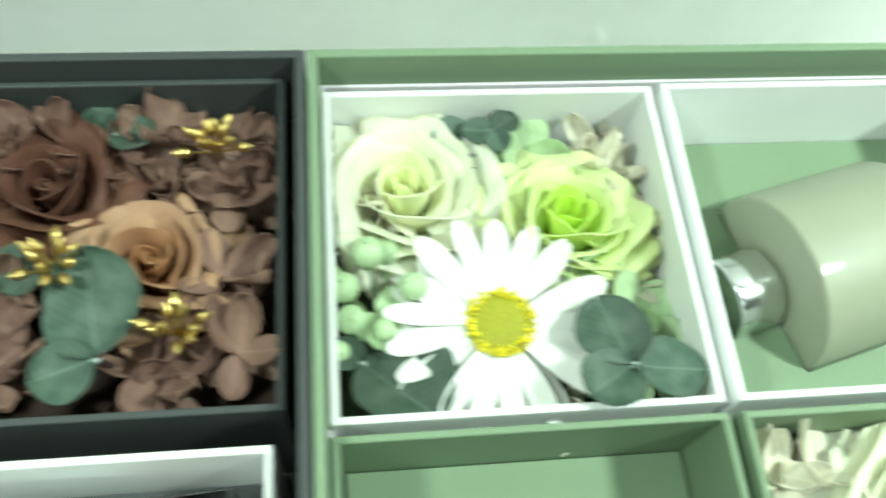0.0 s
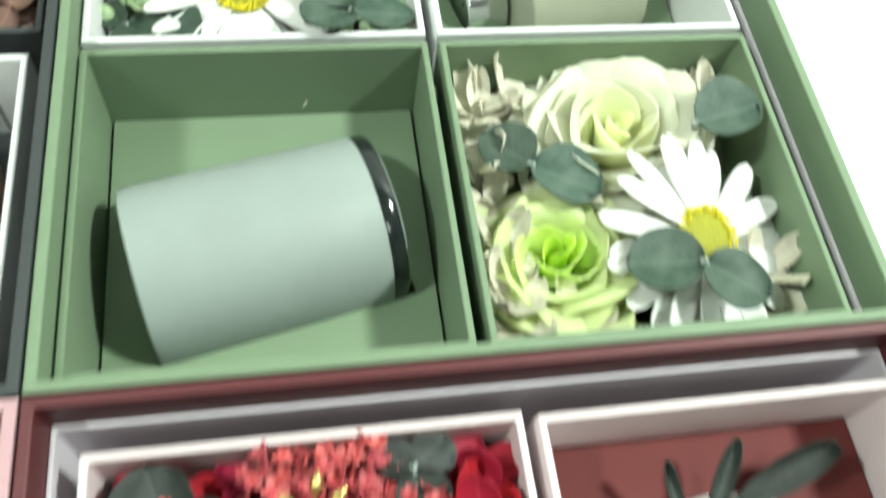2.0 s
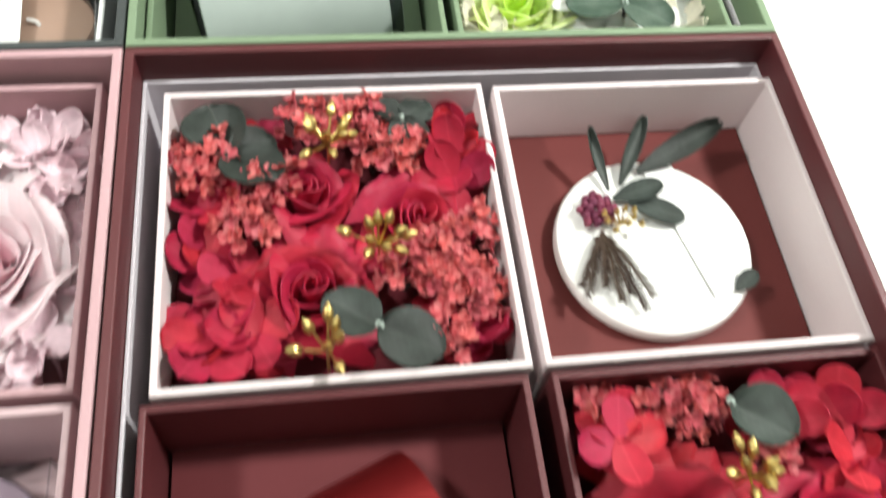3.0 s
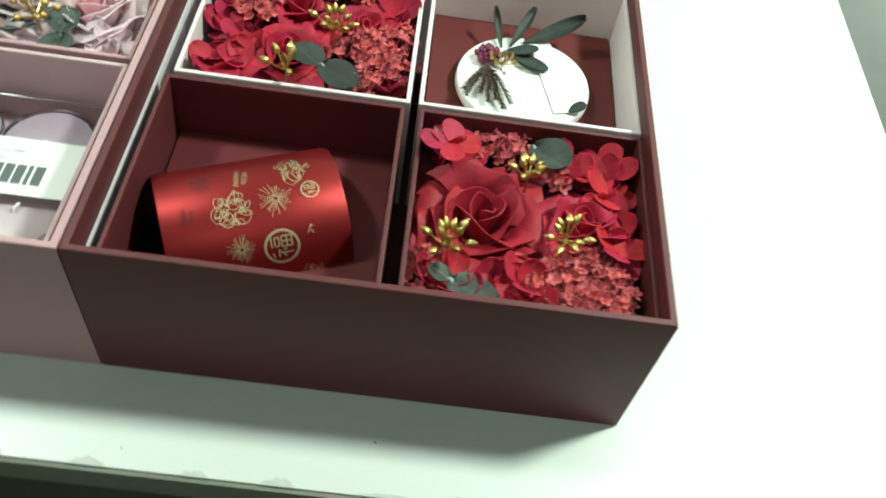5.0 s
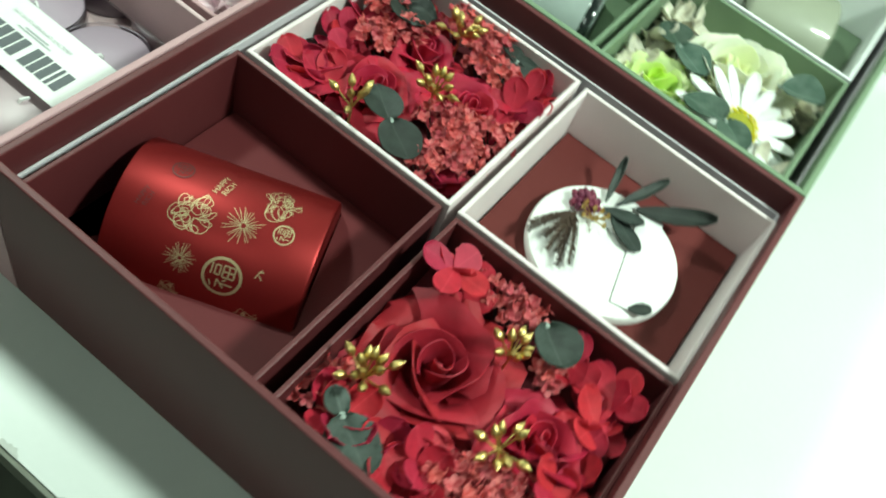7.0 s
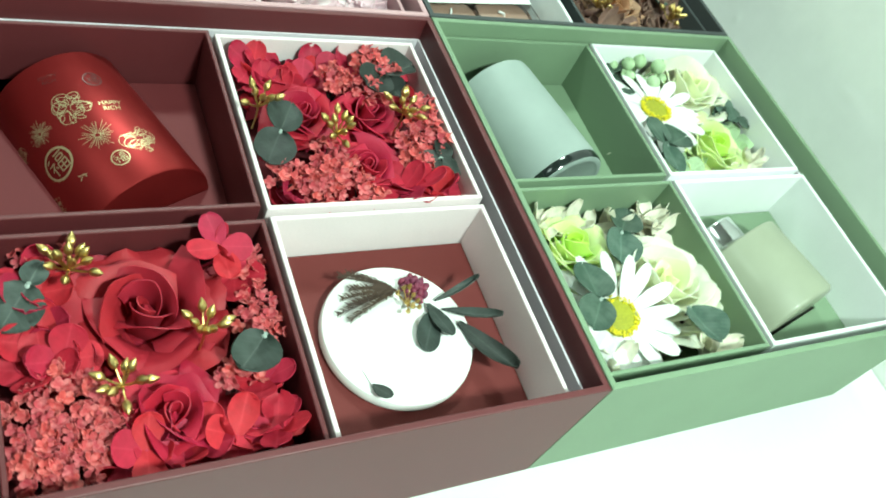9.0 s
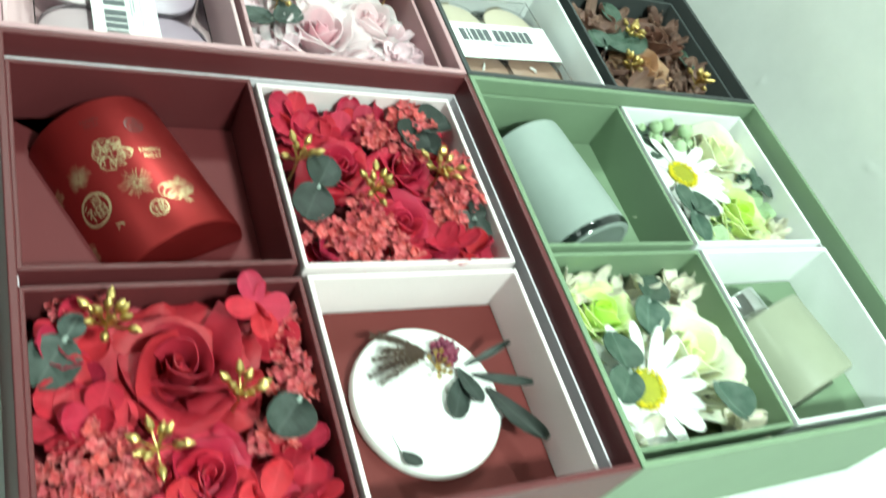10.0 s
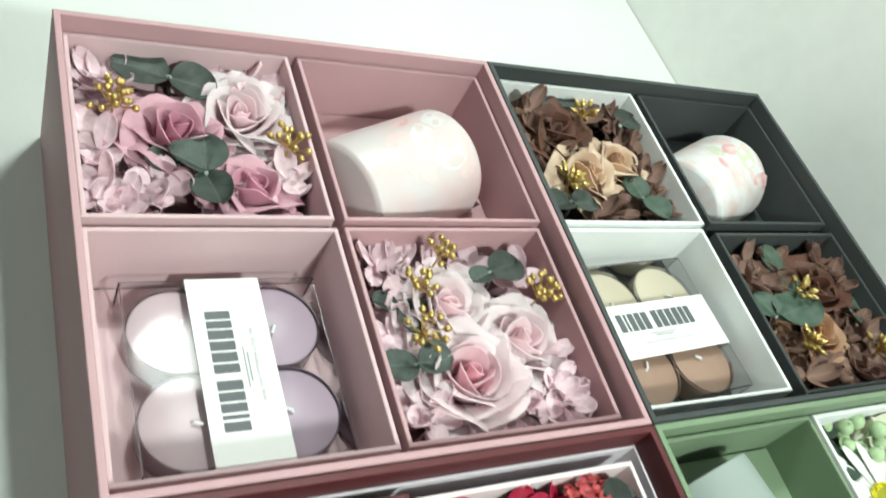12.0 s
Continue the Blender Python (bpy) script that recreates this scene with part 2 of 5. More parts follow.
def thing(name, m, label, category, group="", kind=""):
    ob = new(name)
    ob.empty_display_size = 0.01
    ob.matrix_basis = m
    return tagged(ob, label, category, group, kind)


def loft(loops, close_first=False, close_last=False):
    """Rings of equal count, joined one to the next."""
    n = len(loops[0])
    v = [p for lo in loops for p in lo]
    f = []
    for a in range(len(loops) - 1):
        for b in range(n):
            c = (b + 1) % n
            f.append((a * n + b, a * n + c, (a + 1) * n + c, (a + 1) * n + b))
    if close_first:
        f.append(tuple(reversed(range(n))))
    if close_last:
        f.append(tuple(range((len(loops) - 1) * n, len(loops) * n)))
    return v, f


def round_rect(x0, y0, x1, y1, r, z, seg=3):
    pts = []
    r = max(r, 0.0002)
    for cx, cy, a0 in ((x1 - r, y1 - r, 0), (x0 + r, y1 - r, 90), (x0 + r, y0 + r, 180), (x1 - r, y0 + r, 270)):
        for s in range(seg + 1):
            a = radians(a0 + 90 * s / seg)
            pts.append((cx + r * math.cos(a), cy + r * math.sin(a), z))
    return pts


def board_walls(th_ob, x0, y0, x1, y1, z0, z1, th, mat, bev=0.0006, name="side_panel"):
    """Four mitred board panels with softened rims, as parts of th_ob."""
    prof = [(0.0003, z0), (0, z0 + 0.0004), (0, z1 - bev), (bev * 0.3, z1 - bev * 0.3), (bev, z1), (th - bev, z1), (th - bev * 0.3, z1 - bev * 0.3), (th, z1 - bev), (th, z0)]
    n = len(prof)
    for side in range(4):
        v = []
        for end in (0, 1):
            for i, z in prof:
                e = i + 0.00004
                v.append(((x1 - e if end else x0 + e), y0 + i, z) if side == 0 else ((x0 + e if end else x1 - e), y1 - i, z) if side == 1
                         else (x1 - i, (y1 - e if end else y0 + e), z) if side == 2 else (x0 + i, (y0 + e if end else y1 - e), z))
        f = [(a, n + a, n + (a + 1) % n, (a + 1) % n) for a in range(n)] + [tuple(range(n)), tuple(reversed(range(n, 2 * n)))]
        put(name, mesh(name, v, f, mat, False), th_ob)


def lathe(profile, seg=40, axis="z", first=True, last=True):
    """A turned body: (radius, along) pairs."""
    loops = []
    for r, h in profile:
        lo = []
        for s in range(seg):
            a = 2 * math.pi * s / seg
            c, d = r * math.cos(a), r * math.sin(a)
            lo.append((c, d, h) if axis == "z" else (h, c, d))
        loops.append(lo)
    return loft(loops, first, last)


def tube(points, r0, r1, seg=6):
    """A tapered round stem along points."""
    pts = [Vector(p) for p in points]
    loops = []
    for i, p in enumerate(pts):
        d = (pts[min(i + 1, len(pts) - 1)] - pts[max(i - 1, 0)]).normalized()
        q = d.to_track_quat("Z", "Y")
        r = r0 + (r1 - r0) * i / (len(pts) - 1)
        loops.append([p + q @ Vector((r * math.cos(2 * math.pi * s / seg), r * math.sin(2 * math.pi * s / seg), 0)) for s in range(seg)])
    return loft(loops, True, True)


def thick_grid(grid, t):
    """A curved sheet of thickness t from rows of points."""
    g = np.array(grid, float)
    du, dv = np.gradient(g, axis=1), np.gradient(g, axis=0)
    n = np.cross(du, dv)
    n /= np.maximum(np.linalg.norm(n, axis=2, keepdims=True), 1e-9)
    a, b = g + n * t / 2, g - n * t / 2
    R, C = g.shape[:2]
    v = [tuple(p) for p in a.reshape(-1, 3)] + [tuple(p) for p in b.reshape(-1, 3)]
    f, o = [], R * C
    for i in range(R - 1):
        for j in range(C - 1):
            k = i * C + j
            f.append((k, k + 1, k + C + 1, k + C))
            f.append((o + k, o + k + C, o + k + C + 1, o + k + 1))
    edge = [j for j in range(C)] + [i * C + C - 1 for i in range(1, R)] + [(R - 1) * C + j for j in range(C - 2, -1, -1)] + [i * C for i in range(R - 2, 0, -1)]
    for a_, b_ in zip(edge, edge[1:] + edge[:1]):
        f.append((b_, a_, o + a_, o + b_))
    return v, f


def merge(parts):
    v, f = [], []
    for pv, pf in parts:
        o = len(v)
        v += list(pv)
        f += [tuple(i + o for i in q) for q in pf]
    return v, f


def moved(part_, m):
    return [m @ Vector(p) for p in part_[0]], part_[1]


def ball(r, seg=8, rings=6, sx=1, sy=1, sz=1):
    prof = []
    for i in range(rings + 1):
        a = math.pi * i / rings
        prof.append((max(r * math.sin(a), r * 0.02), -r * math.cos(a)))
    v, f = lathe(prof, seg)
    return [(p[0] * sx, p[1] * sy, p[2] * sz) for p in v], f


def slab(x0, y0, z0, x1, y1, z1):
    v = [(x, y, z) for z in (z0, z1) for x, y in ((x0, y0), (x1, y0), (x1, y1), (x0, y1))]
    return v, [(3, 2, 1, 0), (4, 5, 6, 7), (0, 1, 5, 4), (1, 2, 6, 5), (2, 3, 7, 6), (3, 0, 4, 7)]


# ---- the room ----
TOP = 0.0
WALL_Y = 0.292
RIGHT, LEFT, FRONT = 0.432, -1.0, -0.287
v, f = slab(LEFT, FRONT, -0.018, RIGHT, WALL_Y - 0.002, TOP)
table = put("table", mesh("table", v, f, TABLE, False))
tagged(table, "white painted table top with a worn front edge", "table")
v, f = slab(LEFT, FRONT - 0.0022, -0.0185, RIGHT, FRONT - 0.0002, -0.0012)
put("edge_strip", mesh("edge_strip", v, f, EDGE, False), table, label="bare grey-green board edge")
for x in (LEFT + 0.04, RIGHT - 0.08):
    v, f = slab(x, WALL_Y - 0.09, -0.75, x + 0.04, WALL_Y - 0.05, -0.018)
    put("leg", mesh("leg", v, f, EDGE, False), table)
    v, f = slab(x, FRONT + 0.03, -0.75, x + 0.04, FRONT + 0.07, -0.018)
    put("leg", mesh("leg", v, f, EDGE, False), table)
rng = random.Random(5)
for i in range(16):
    x = -0.25 + i * 0.042 + rng.uniform(-0.012, 0.012)
    w, d = rng.uniform(0.006, 0.016), rng.uniform(0.0015, 0.005)
    pts = []
    for s in range(14):
        a = math.pi * s / 13
        pts.append((x + w * math.cos(a) * rng.uniform(0.85, 1.1), FRONT - 0.0002 + d * math.sin(a) * rng.uniform(0.6, 1.2), 0.0004))
    me = mesh("chip", pts, [tuple(range(14))], CHIP, False)
    put("chip", me, table, label="patch of chipped paint")


def wall(name, x0, y0, z0, x1, y1, z1, mat, label):
    v, f = slab(x0, y0, z0, x1, y1, z1)
    return tagged(put(name, mesh(name, v, f, mat, False)), label, "wall", kind="structure")


def plaster_wall():
    """The wall behind the table, with scraped dents and flakes in its paint."""
    nx, nz = 420, 170
    x0, x1, z0, z1 = -0.62, 0.60, -0.03, 0.46
    rg = random.Random(11)
    dents = [(rg.uniform(x0, x1), rg.uniform(0.02, 0.44), rg.uniform(0.0025, 0.006), rg.choice((-0.6, 0.5, 0.8, 1.2)), rg.uniform(0, 3.1)) for _ in range(150)]
    g = []
    for j in range(nz + 1):
        row = []
        for i in range(nx + 1):
            x, z = x0 + (x1 - x0) * i / nx, z0 + (z1 - z0) * j / nz
            d = 0.0008 * noise.noise((x * 14, z * 14, 3)) if 0 < i < nx and 0 < j < nz else 0
            for cx, cz, r, k, a in dents:
                dx, dz = x - cx, z - cz
                if abs(dx) < 3 * r and abs(dz) < 3 * r:
                    u, w = dx * math.cos(a) + dz * math.sin(a), -dx * math.sin(a) + dz * math.cos(a)
                    d += 0.0012 * k * math.exp(-(u / r) ** 2 - (w / (0.35 * r)) ** 2)
            row.append((x, WALL_Y - 0.001 - d, z))
        g.append(row)
    v = [p for row in g for p in row]
    n = nx + 1
    f = [(j * n + i, j * n + i + 1, (j + 1) * n + i + 1, (j + 1) * n + i) for j in range(nz) for i in range(nx)]
    return mesh("plaster", v, f, WALL)


back = wall("wall_north", -2.2, WALL_Y, -0.75, 2.2, WALL_Y + 0.12, 1.75, WALL, "off-white plaster wall with scraped paint")
put("plaster_coat", plaster_wall(), back, label="dented off-white paint coat")
wall("wall_south", -2.2, -2.6, -0.75, 2.2, -2.5, 1.75, ROOM, "plain pale wall")
wall("wall_west", -2.3, -2.6, -0.75, -2.2, WALL_Y + 0.12, 1.75, ROOM, "plain pale wall")
wall("wall_east", 2.2, -2.6, -0.75, 2.3, WALL_Y + 0.12, 1.75, ROOM, "plain pale wall")
wall("ceiling", -2.3, -2.6, 1.75, 2.3, WALL_Y + 0.12, 1.85, ROOM, "plain pale ceiling")["category"] = "ceiling"
wall("floor", -2.3, -2.6, -0.85, 2.3, WALL_Y + 0.12, -0.75, FLOORM, "dark floor below the table")["category"] = "floor"


def crumpled_bag():
    g = []
    for j in range(13):
        row = []
        for i in range(25):
            a = 2 * math.pi * i / 24
            h = j / 12
            r = 0.055 * math.sin(math.pi * (0.12 + 0.80 * h)) * (1 + 0.25 * noise.noise((math.cos(a) * 2, math.sin(a) * 2, h * 5)))
            row.append((r * math.cos(a), r * math.sin(a), 0.16 * h + 0.012 * noise.noise((math.cos(a) * 3, h * 6, math.sin(a) * 3))))
        g.append(row)
    n = 25
    v = [p for row in g for p in row]
    f = [(j * n + i, j * n + i + 1, (j + 1) * n + i + 1, (j + 1) * n + i) for j in range(12) for i in range(24)]
    return mesh("plastic_bag", v, f, BAG)


stool = thing("stool", pose(0.12, -0.30, -0.75), "dark low stool standing under the table edge", "stool")
v, f = slab(-0.16, -0.10, 0.50, 0.16, 0.10, 0.53)
put("seat", mesh("seat", v, f, FLOORM, False), stool)
for x in (-0.15, 0.12):
    for y in (-0.09, 0.06):
        v, f = slab(x, y, 0, x + 0.03, y + 0.03, 0.50)
        put("leg", mesh("leg", v, f, FLOORM, False), stool)
bag = tagged(put("plastic_bag", crumpled_bag(), None, pose(0.085, -0.255, -0.2195)), "crumpled cloudy plastic bag lying on the stool", "bag")
v, f = tube([(-0.058, 0.012, 0.150), (-0.046, 0.008, 0.140), (-0.030, 0.002, 0.128), (-0.012, 0.0, 0.122)], 0.0016, 0.0020)
put("handle", mesh("handle", v, f, BAG), bag)
specks = [moved(ball(rg_, 6, 4, 1, 0.8, 0.4), pose(x, y, 0.0002)) for x, y, rg_ in ((0.128, -0.262, 0.0007), (0.30, -0.10, 0.0005), (0.36, 0.12, 0.0006), (-0.33, -0.05, 0.0006), (0.02, -0.278, 0.0005))]
tagged(put("speck", mesh("speck", *merge(specks), EDGE)), "tiny dark specks of dirt on the table", "dirt", kind="stuff")

# ---- the four gift boxes and their trays ----
S, H = 0.24, 0.088


def gift_box(x, y, mat, lining, top, label):
    b = thing("gift_box", Matrix.Identity(4), label, "box", "gift boxes")
    board_walls(b, x + 0.0004, y + 0.0004, x + S - 0.0004, y + S - 0.0004, 0, H, 0.0032, mat)
    v, f = slab(x + 0.0038, y + 0.0038, 0.0002, x + S - 0.0038, y + S - 0.0038, 0.0030)
    put("bottom_panel", mesh("bottom_panel", v, f, mat, False), b)
    board_walls(b, x + 0.0038, y + 0.0038, x + S - 0.0038, y + S - 0.0038, 0.0032, top, 0.0012, lining, 0.0003, "lining_panel")
    return b


gift_box(0, 0, GREEN, LILAC, 0.074, "sage green board gift box, open, standing on the table")
gift_box(0, -S, MAROON, LILAC, 0.0745, "maroon board gift box, open, standing on the table")
gift_box(-S, -S, PINK, PINK, 0.055, "dusty pink board gift box, open, standing on the table")
gift_box(-S, 0, GREY, GREY, 0.055, "charcoal grey board gift box, open, standing on the table")


def hole_plate(name, x0, y0, x1, y1, z, holes, mat, th=0.0012):
    """A card insert with turned rectangular cut-outs: (cx, cy, length, width, degrees)."""
    bm = bmesh.new()

    def ring(pts):
        vs = [bm.verts.new((*p, z)) for p in pts]
        return [bm.edges.new((vs[i], vs[(i + 1) % len(vs)])) for i in range(len(vs))]
    edges = ring([(x0, y0), (x1, y0), (x1, y1), (x0, y1)])
    for cx, cy, ln, wd, deg in holes:
        c, s = math.cos(radians(deg)), math.sin(radians(deg))
        edges += ring([(cx + c * u - s * w, cy + s * u + c * w) for u, w in ((-ln / 2, -wd / 2), (ln / 2, -wd / 2), (ln / 2, wd / 2), (-ln / 2, wd / 2))])
    bmesh.ops.triangle_fill(bm, use_beauty=True, use_dissolve=False, edges=edges)
    top = list(bm.faces)
    got = bmesh.ops.extrude_face_region(bm, geom=top)
    bmesh.ops.translate(bm, verts=[e for e in got["geom"] if isinstance(e, bmesh.types.BMVert)], vec=(0, 0, -th))
    bmesh.ops.recalc_face_normals(bm, faces=bm.faces)
    me = bpy.data.meshes.new(name)
    bm.to_mesh(me)
    bm.free()
    me.materials.append(mat)
    return me


def tray(x0, y0, x1, y1, mat, label, insert=None, floor_z=0.040, top=0.0785, holes=()):
    t = thing("tray", Matrix.Identity(4), label, "tray", "trays in the gift boxes")
    board_walls(t, x0, y0, x1, y1, 0.0034, top, 0.0022, mat)
    v, f = slab(x0 + 0.0023, y0 + 0.0023, 0.0034, x1 - 0.0023, y1 - 0.0023, 0.0050)
    put("bottom_panel", mesh("bottom_panel", v, f, mat, False), t)
    if insert:
        put("insert", hole_plate("insert", x0 + 0.0034, y0 + 0.0026, x1 - 0.0034, y1 - 0.0026, floor_z, holes, insert), t, label="cut card insert")
    return t


def base(x0, y0, x1, y1, key, z=0.053):
    """The packed bed that the flower heads stand in."""
    n = 26
    v, f = [], []
    for j in range(n + 1):
        for i in range(n + 1):
            x, y = x0 + 0.0025 + (x1 - x0 - 0.005) * i / n, y0 + 0.0025 + (y1 - y0 - 0.005) * j / n
            v.append((x, y, z + 0.004 * noise.noise((x * 120, y * 120, 0.5))))
    for j in range(n):
        for i in range(n):
            k = j * (n + 1) + i
            f.append((k, k + 1, k + n + 2, k + n + 1))
    o = len(v)
    rim = [i for i in range(n + 1)] + [j * (n + 1) + n for j in range(1, n + 1)] + [n * (n + 1) + i for i in range(n - 1, -1, -1)] + [j * (n + 1) for j in range(n - 1, 0, -1)]
    v += [(v[i][0], v[i][1], 0.006) for i in rim]
    m = len(rim)
    f += [(rim[i], o + i, o + (i + 1) % m, rim[(i + 1) % m]) for i in range(m)]
    f.append(tuple(o + i for i in range(m)))
    tagged(put("flower_bed", mesh("flower_bed", v, f, MOSS[key])), "packed bed under dried flower heads in a tray", "flower bed", kind="stuff")


RA, RB, RC, RD = (.012, -.124, .124, -.013), (.128, -.124, .2365, -.0145), (.0095, -.236, .122, -.1265), (.129, -.236, .2365, -.1265)
GA, GB, GC, GD = (.0045, .1195, .115, .230), (.119, .1195, .2295, .231), (.0045, .0060, .115, .1165), (.119, .0060, .2295, .1165)
PA, PB, PC, PD = (-.2355, -.2350, -.125, -.124), (-.2355, -.1190, -.1245, -.0045), (-.1200, -.2355, -.0085, -.124), (-.1205, -.1205, -.0085, -.0075)
YA, YB, YC, YD = (-.2355, .0080, -.124, .1195), (-.2355, .1250, -.1245, .2355), (-.1205, .0045, -.0105, .1155), (-.1175, .1245, -.0075, .2360)
tray(*RA, BLUSHW, "blush white board tray packed with red flowers"); base(*RA, "red", 0.056)
tray(*RB, BLUSHW, "blush white board tray holding a white scented tablet", MAROON3, 0.0505)
TIN_AT, CUP_AT, BOTTLE_AT = (.059, -.181, 23), (.0600, .0596, 12.5), (.1785, .1752, 15)
PCAN_AT, YCAN_AT = (-.178, -.063, 113), (-.180, .182, 114)
tray(*RC, MAROON, "maroon board tray holding a lying red tin", MAROON2, 0.044, holes=[(.0575, -.1815, .084, .062, 23)])
tray(*RD, MAROON, "maroon board tray packed with red roses"); base(*RD, "red", 0.052)
tray(*GA, WHITE, "white board tray packed with daisy and green roses"); base(*GA, "green", 0.044)
tray(*GB, WHITE, "white board tray holding a lying diffuser bottle", GREEN, 0.044, holes=[(.1790, .1753, .0545, .0645, 15), (.1432, .16575, .0170, .0285, 15)])
tray(*GC, GREEN, "sage green board tray holding a lying cup", GREEN, 0.0445, holes=[(.0578, .0602, .083, .0605, 13)])
tray(*GD, GREEN, "sage green board tray packed with roses and daisy"); base(*GD, "green", 0.044)
tray(*PA, PALEPINK, "pale pink board tray packed with pink roses"); base(*PA, "pink", 0.048)
tray(*PB, PINK, "dusty pink board tray holding a lying white candle", PINK, 0.040, holes=[(PCAN_AT[0], PCAN_AT[1], .092, .064, PCAN_AT[2])])
tray(*PC, PALEPINK, "pale pink board tray holding boxed tealights", PALEPINK, 0.0365)
tray(*PD, PINK, "dusty pink board tray packed with pink roses"); base(*PD, "pink", 0.048)
tray(*YA, WHITE, "white board tray packed with brown and beige roses"); base(*YA, "brown", 0.047)
tray(*YB, GREY, "charcoal board tray holding a lying marbled candle", GREY, 0.040, holes=[(YCAN_AT[0], YCAN_AT[1], .088, .062, YCAN_AT[2])])
tray(*YC, WHITE, "white board tray holding boxed tealights", GREY, 0.042)
tray(*YD, GREY, "charcoal board tray packed with brown flowers"); base(*YD, "brown", 0.047)

# ---- kinds of flowers ----
SEED = [0]


def dice():
    SEED[0] += 1
    return random.Random(SEED[0] * 7 + 1)


def rose_petal(a0, width, r0, r1, z0, z1, curl, rg, skew=0.1, n=13, t=0.0005, wave=0.05, open_=0.7, flat=0.0):
    """One broad cupped petal of a rose; its lip and sides are rolled outward, so that the tip looks pointed."""
    grid = []
    ph, tip, lean = rg.uniform(0, 6), rg.uniform(0.0, 0.10), rg.uniform(-0.16, 0.16)
    fold = rg.uniform(0.5, 1.5)
    ph2, frill = rg.uniform(0, 6), rg.uniform(0.3, 1.0) * max(0.0, wave - 0.04) * 3.0
    for j in range(n):
        v = j / (n - 1)
        row = []
        for i in range(n):
            u = 2 * i / (n - 1) - 1
            edge = 1 - 0.20 * abs(u) ** 3 + tip * math.exp(-(u * 3.5) ** 2) + lean * u
            vv = v * edge
            wid = width * (0.6 + 0.4 * min(1, v * 2.0))
            a = a0 + u * wid / 2
            plane = 1 + flat * (1 / math.cos(min(abs(u * wid / 2), 1.05)) - 1)
            lip = max(0.0, v - 0.62) / 0.38
            roll = curl * (0.35 + fold * abs(u) ** 2.2) * lip ** 1.5
            r = r0 + (r1 - r0) * (vv ** open_) + roll
            r *= (1 + skew * u) * plane
            r += wave * r1 * v ** 3 * math.sin(3.4 * u + ph) + 0.5 * frill * r1 * v ** 6 * math.sin(7 * u + ph2)
            z = z0 + (z1 - z0) * vv - 0.8 * roll * lip + 0.3 * wave * r1 * v ** 3 * math.sin(5 * u + 2 * ph) + frill * r1 * v ** 5 * math.sin(8.5 * u + ph2)
            row.append((r * math.cos(a), r * math.sin(a), z))
        grid.append(row)
    return thick_grid(grid, t)


ROSE_NAMES = {"rose_red": "deep red", "rose_scarlet": "large scarlet red", "rose_cream_green": "creamy pale green", "rose_lime": "fresh lime green", "rose_mauve": "dusty mauve pink",
              "rose_pale_pink": "very pale pink", "rose_blush": "blush pink", "rose_brown": "cocoa brown", "rose_beige": "beige", "rose_tan": "caramel tan"}


def within(v, m, at):
    """Presses what would pierce the side of the tray flat against its inner face."""
    for x0, y0, x1, y1 in (RA, RD, GA, GD, PA, PD, YA, YD):
        if x0 < at[0] < x1 and y0 < at[1] < y1:
            inv, res = m.inverted(), []
            for p in v:
                w = m @ Vector(p)
                d = 0.0030 + 0.0006 * math.sin(w.z * 3000)
                w.x, w.y = min(max(w.x, x0 + d), x1 - d), min(max(w.y, y0 + d), y1 - d)
                res.append(tuple(inv @ w))
            return res
    return v


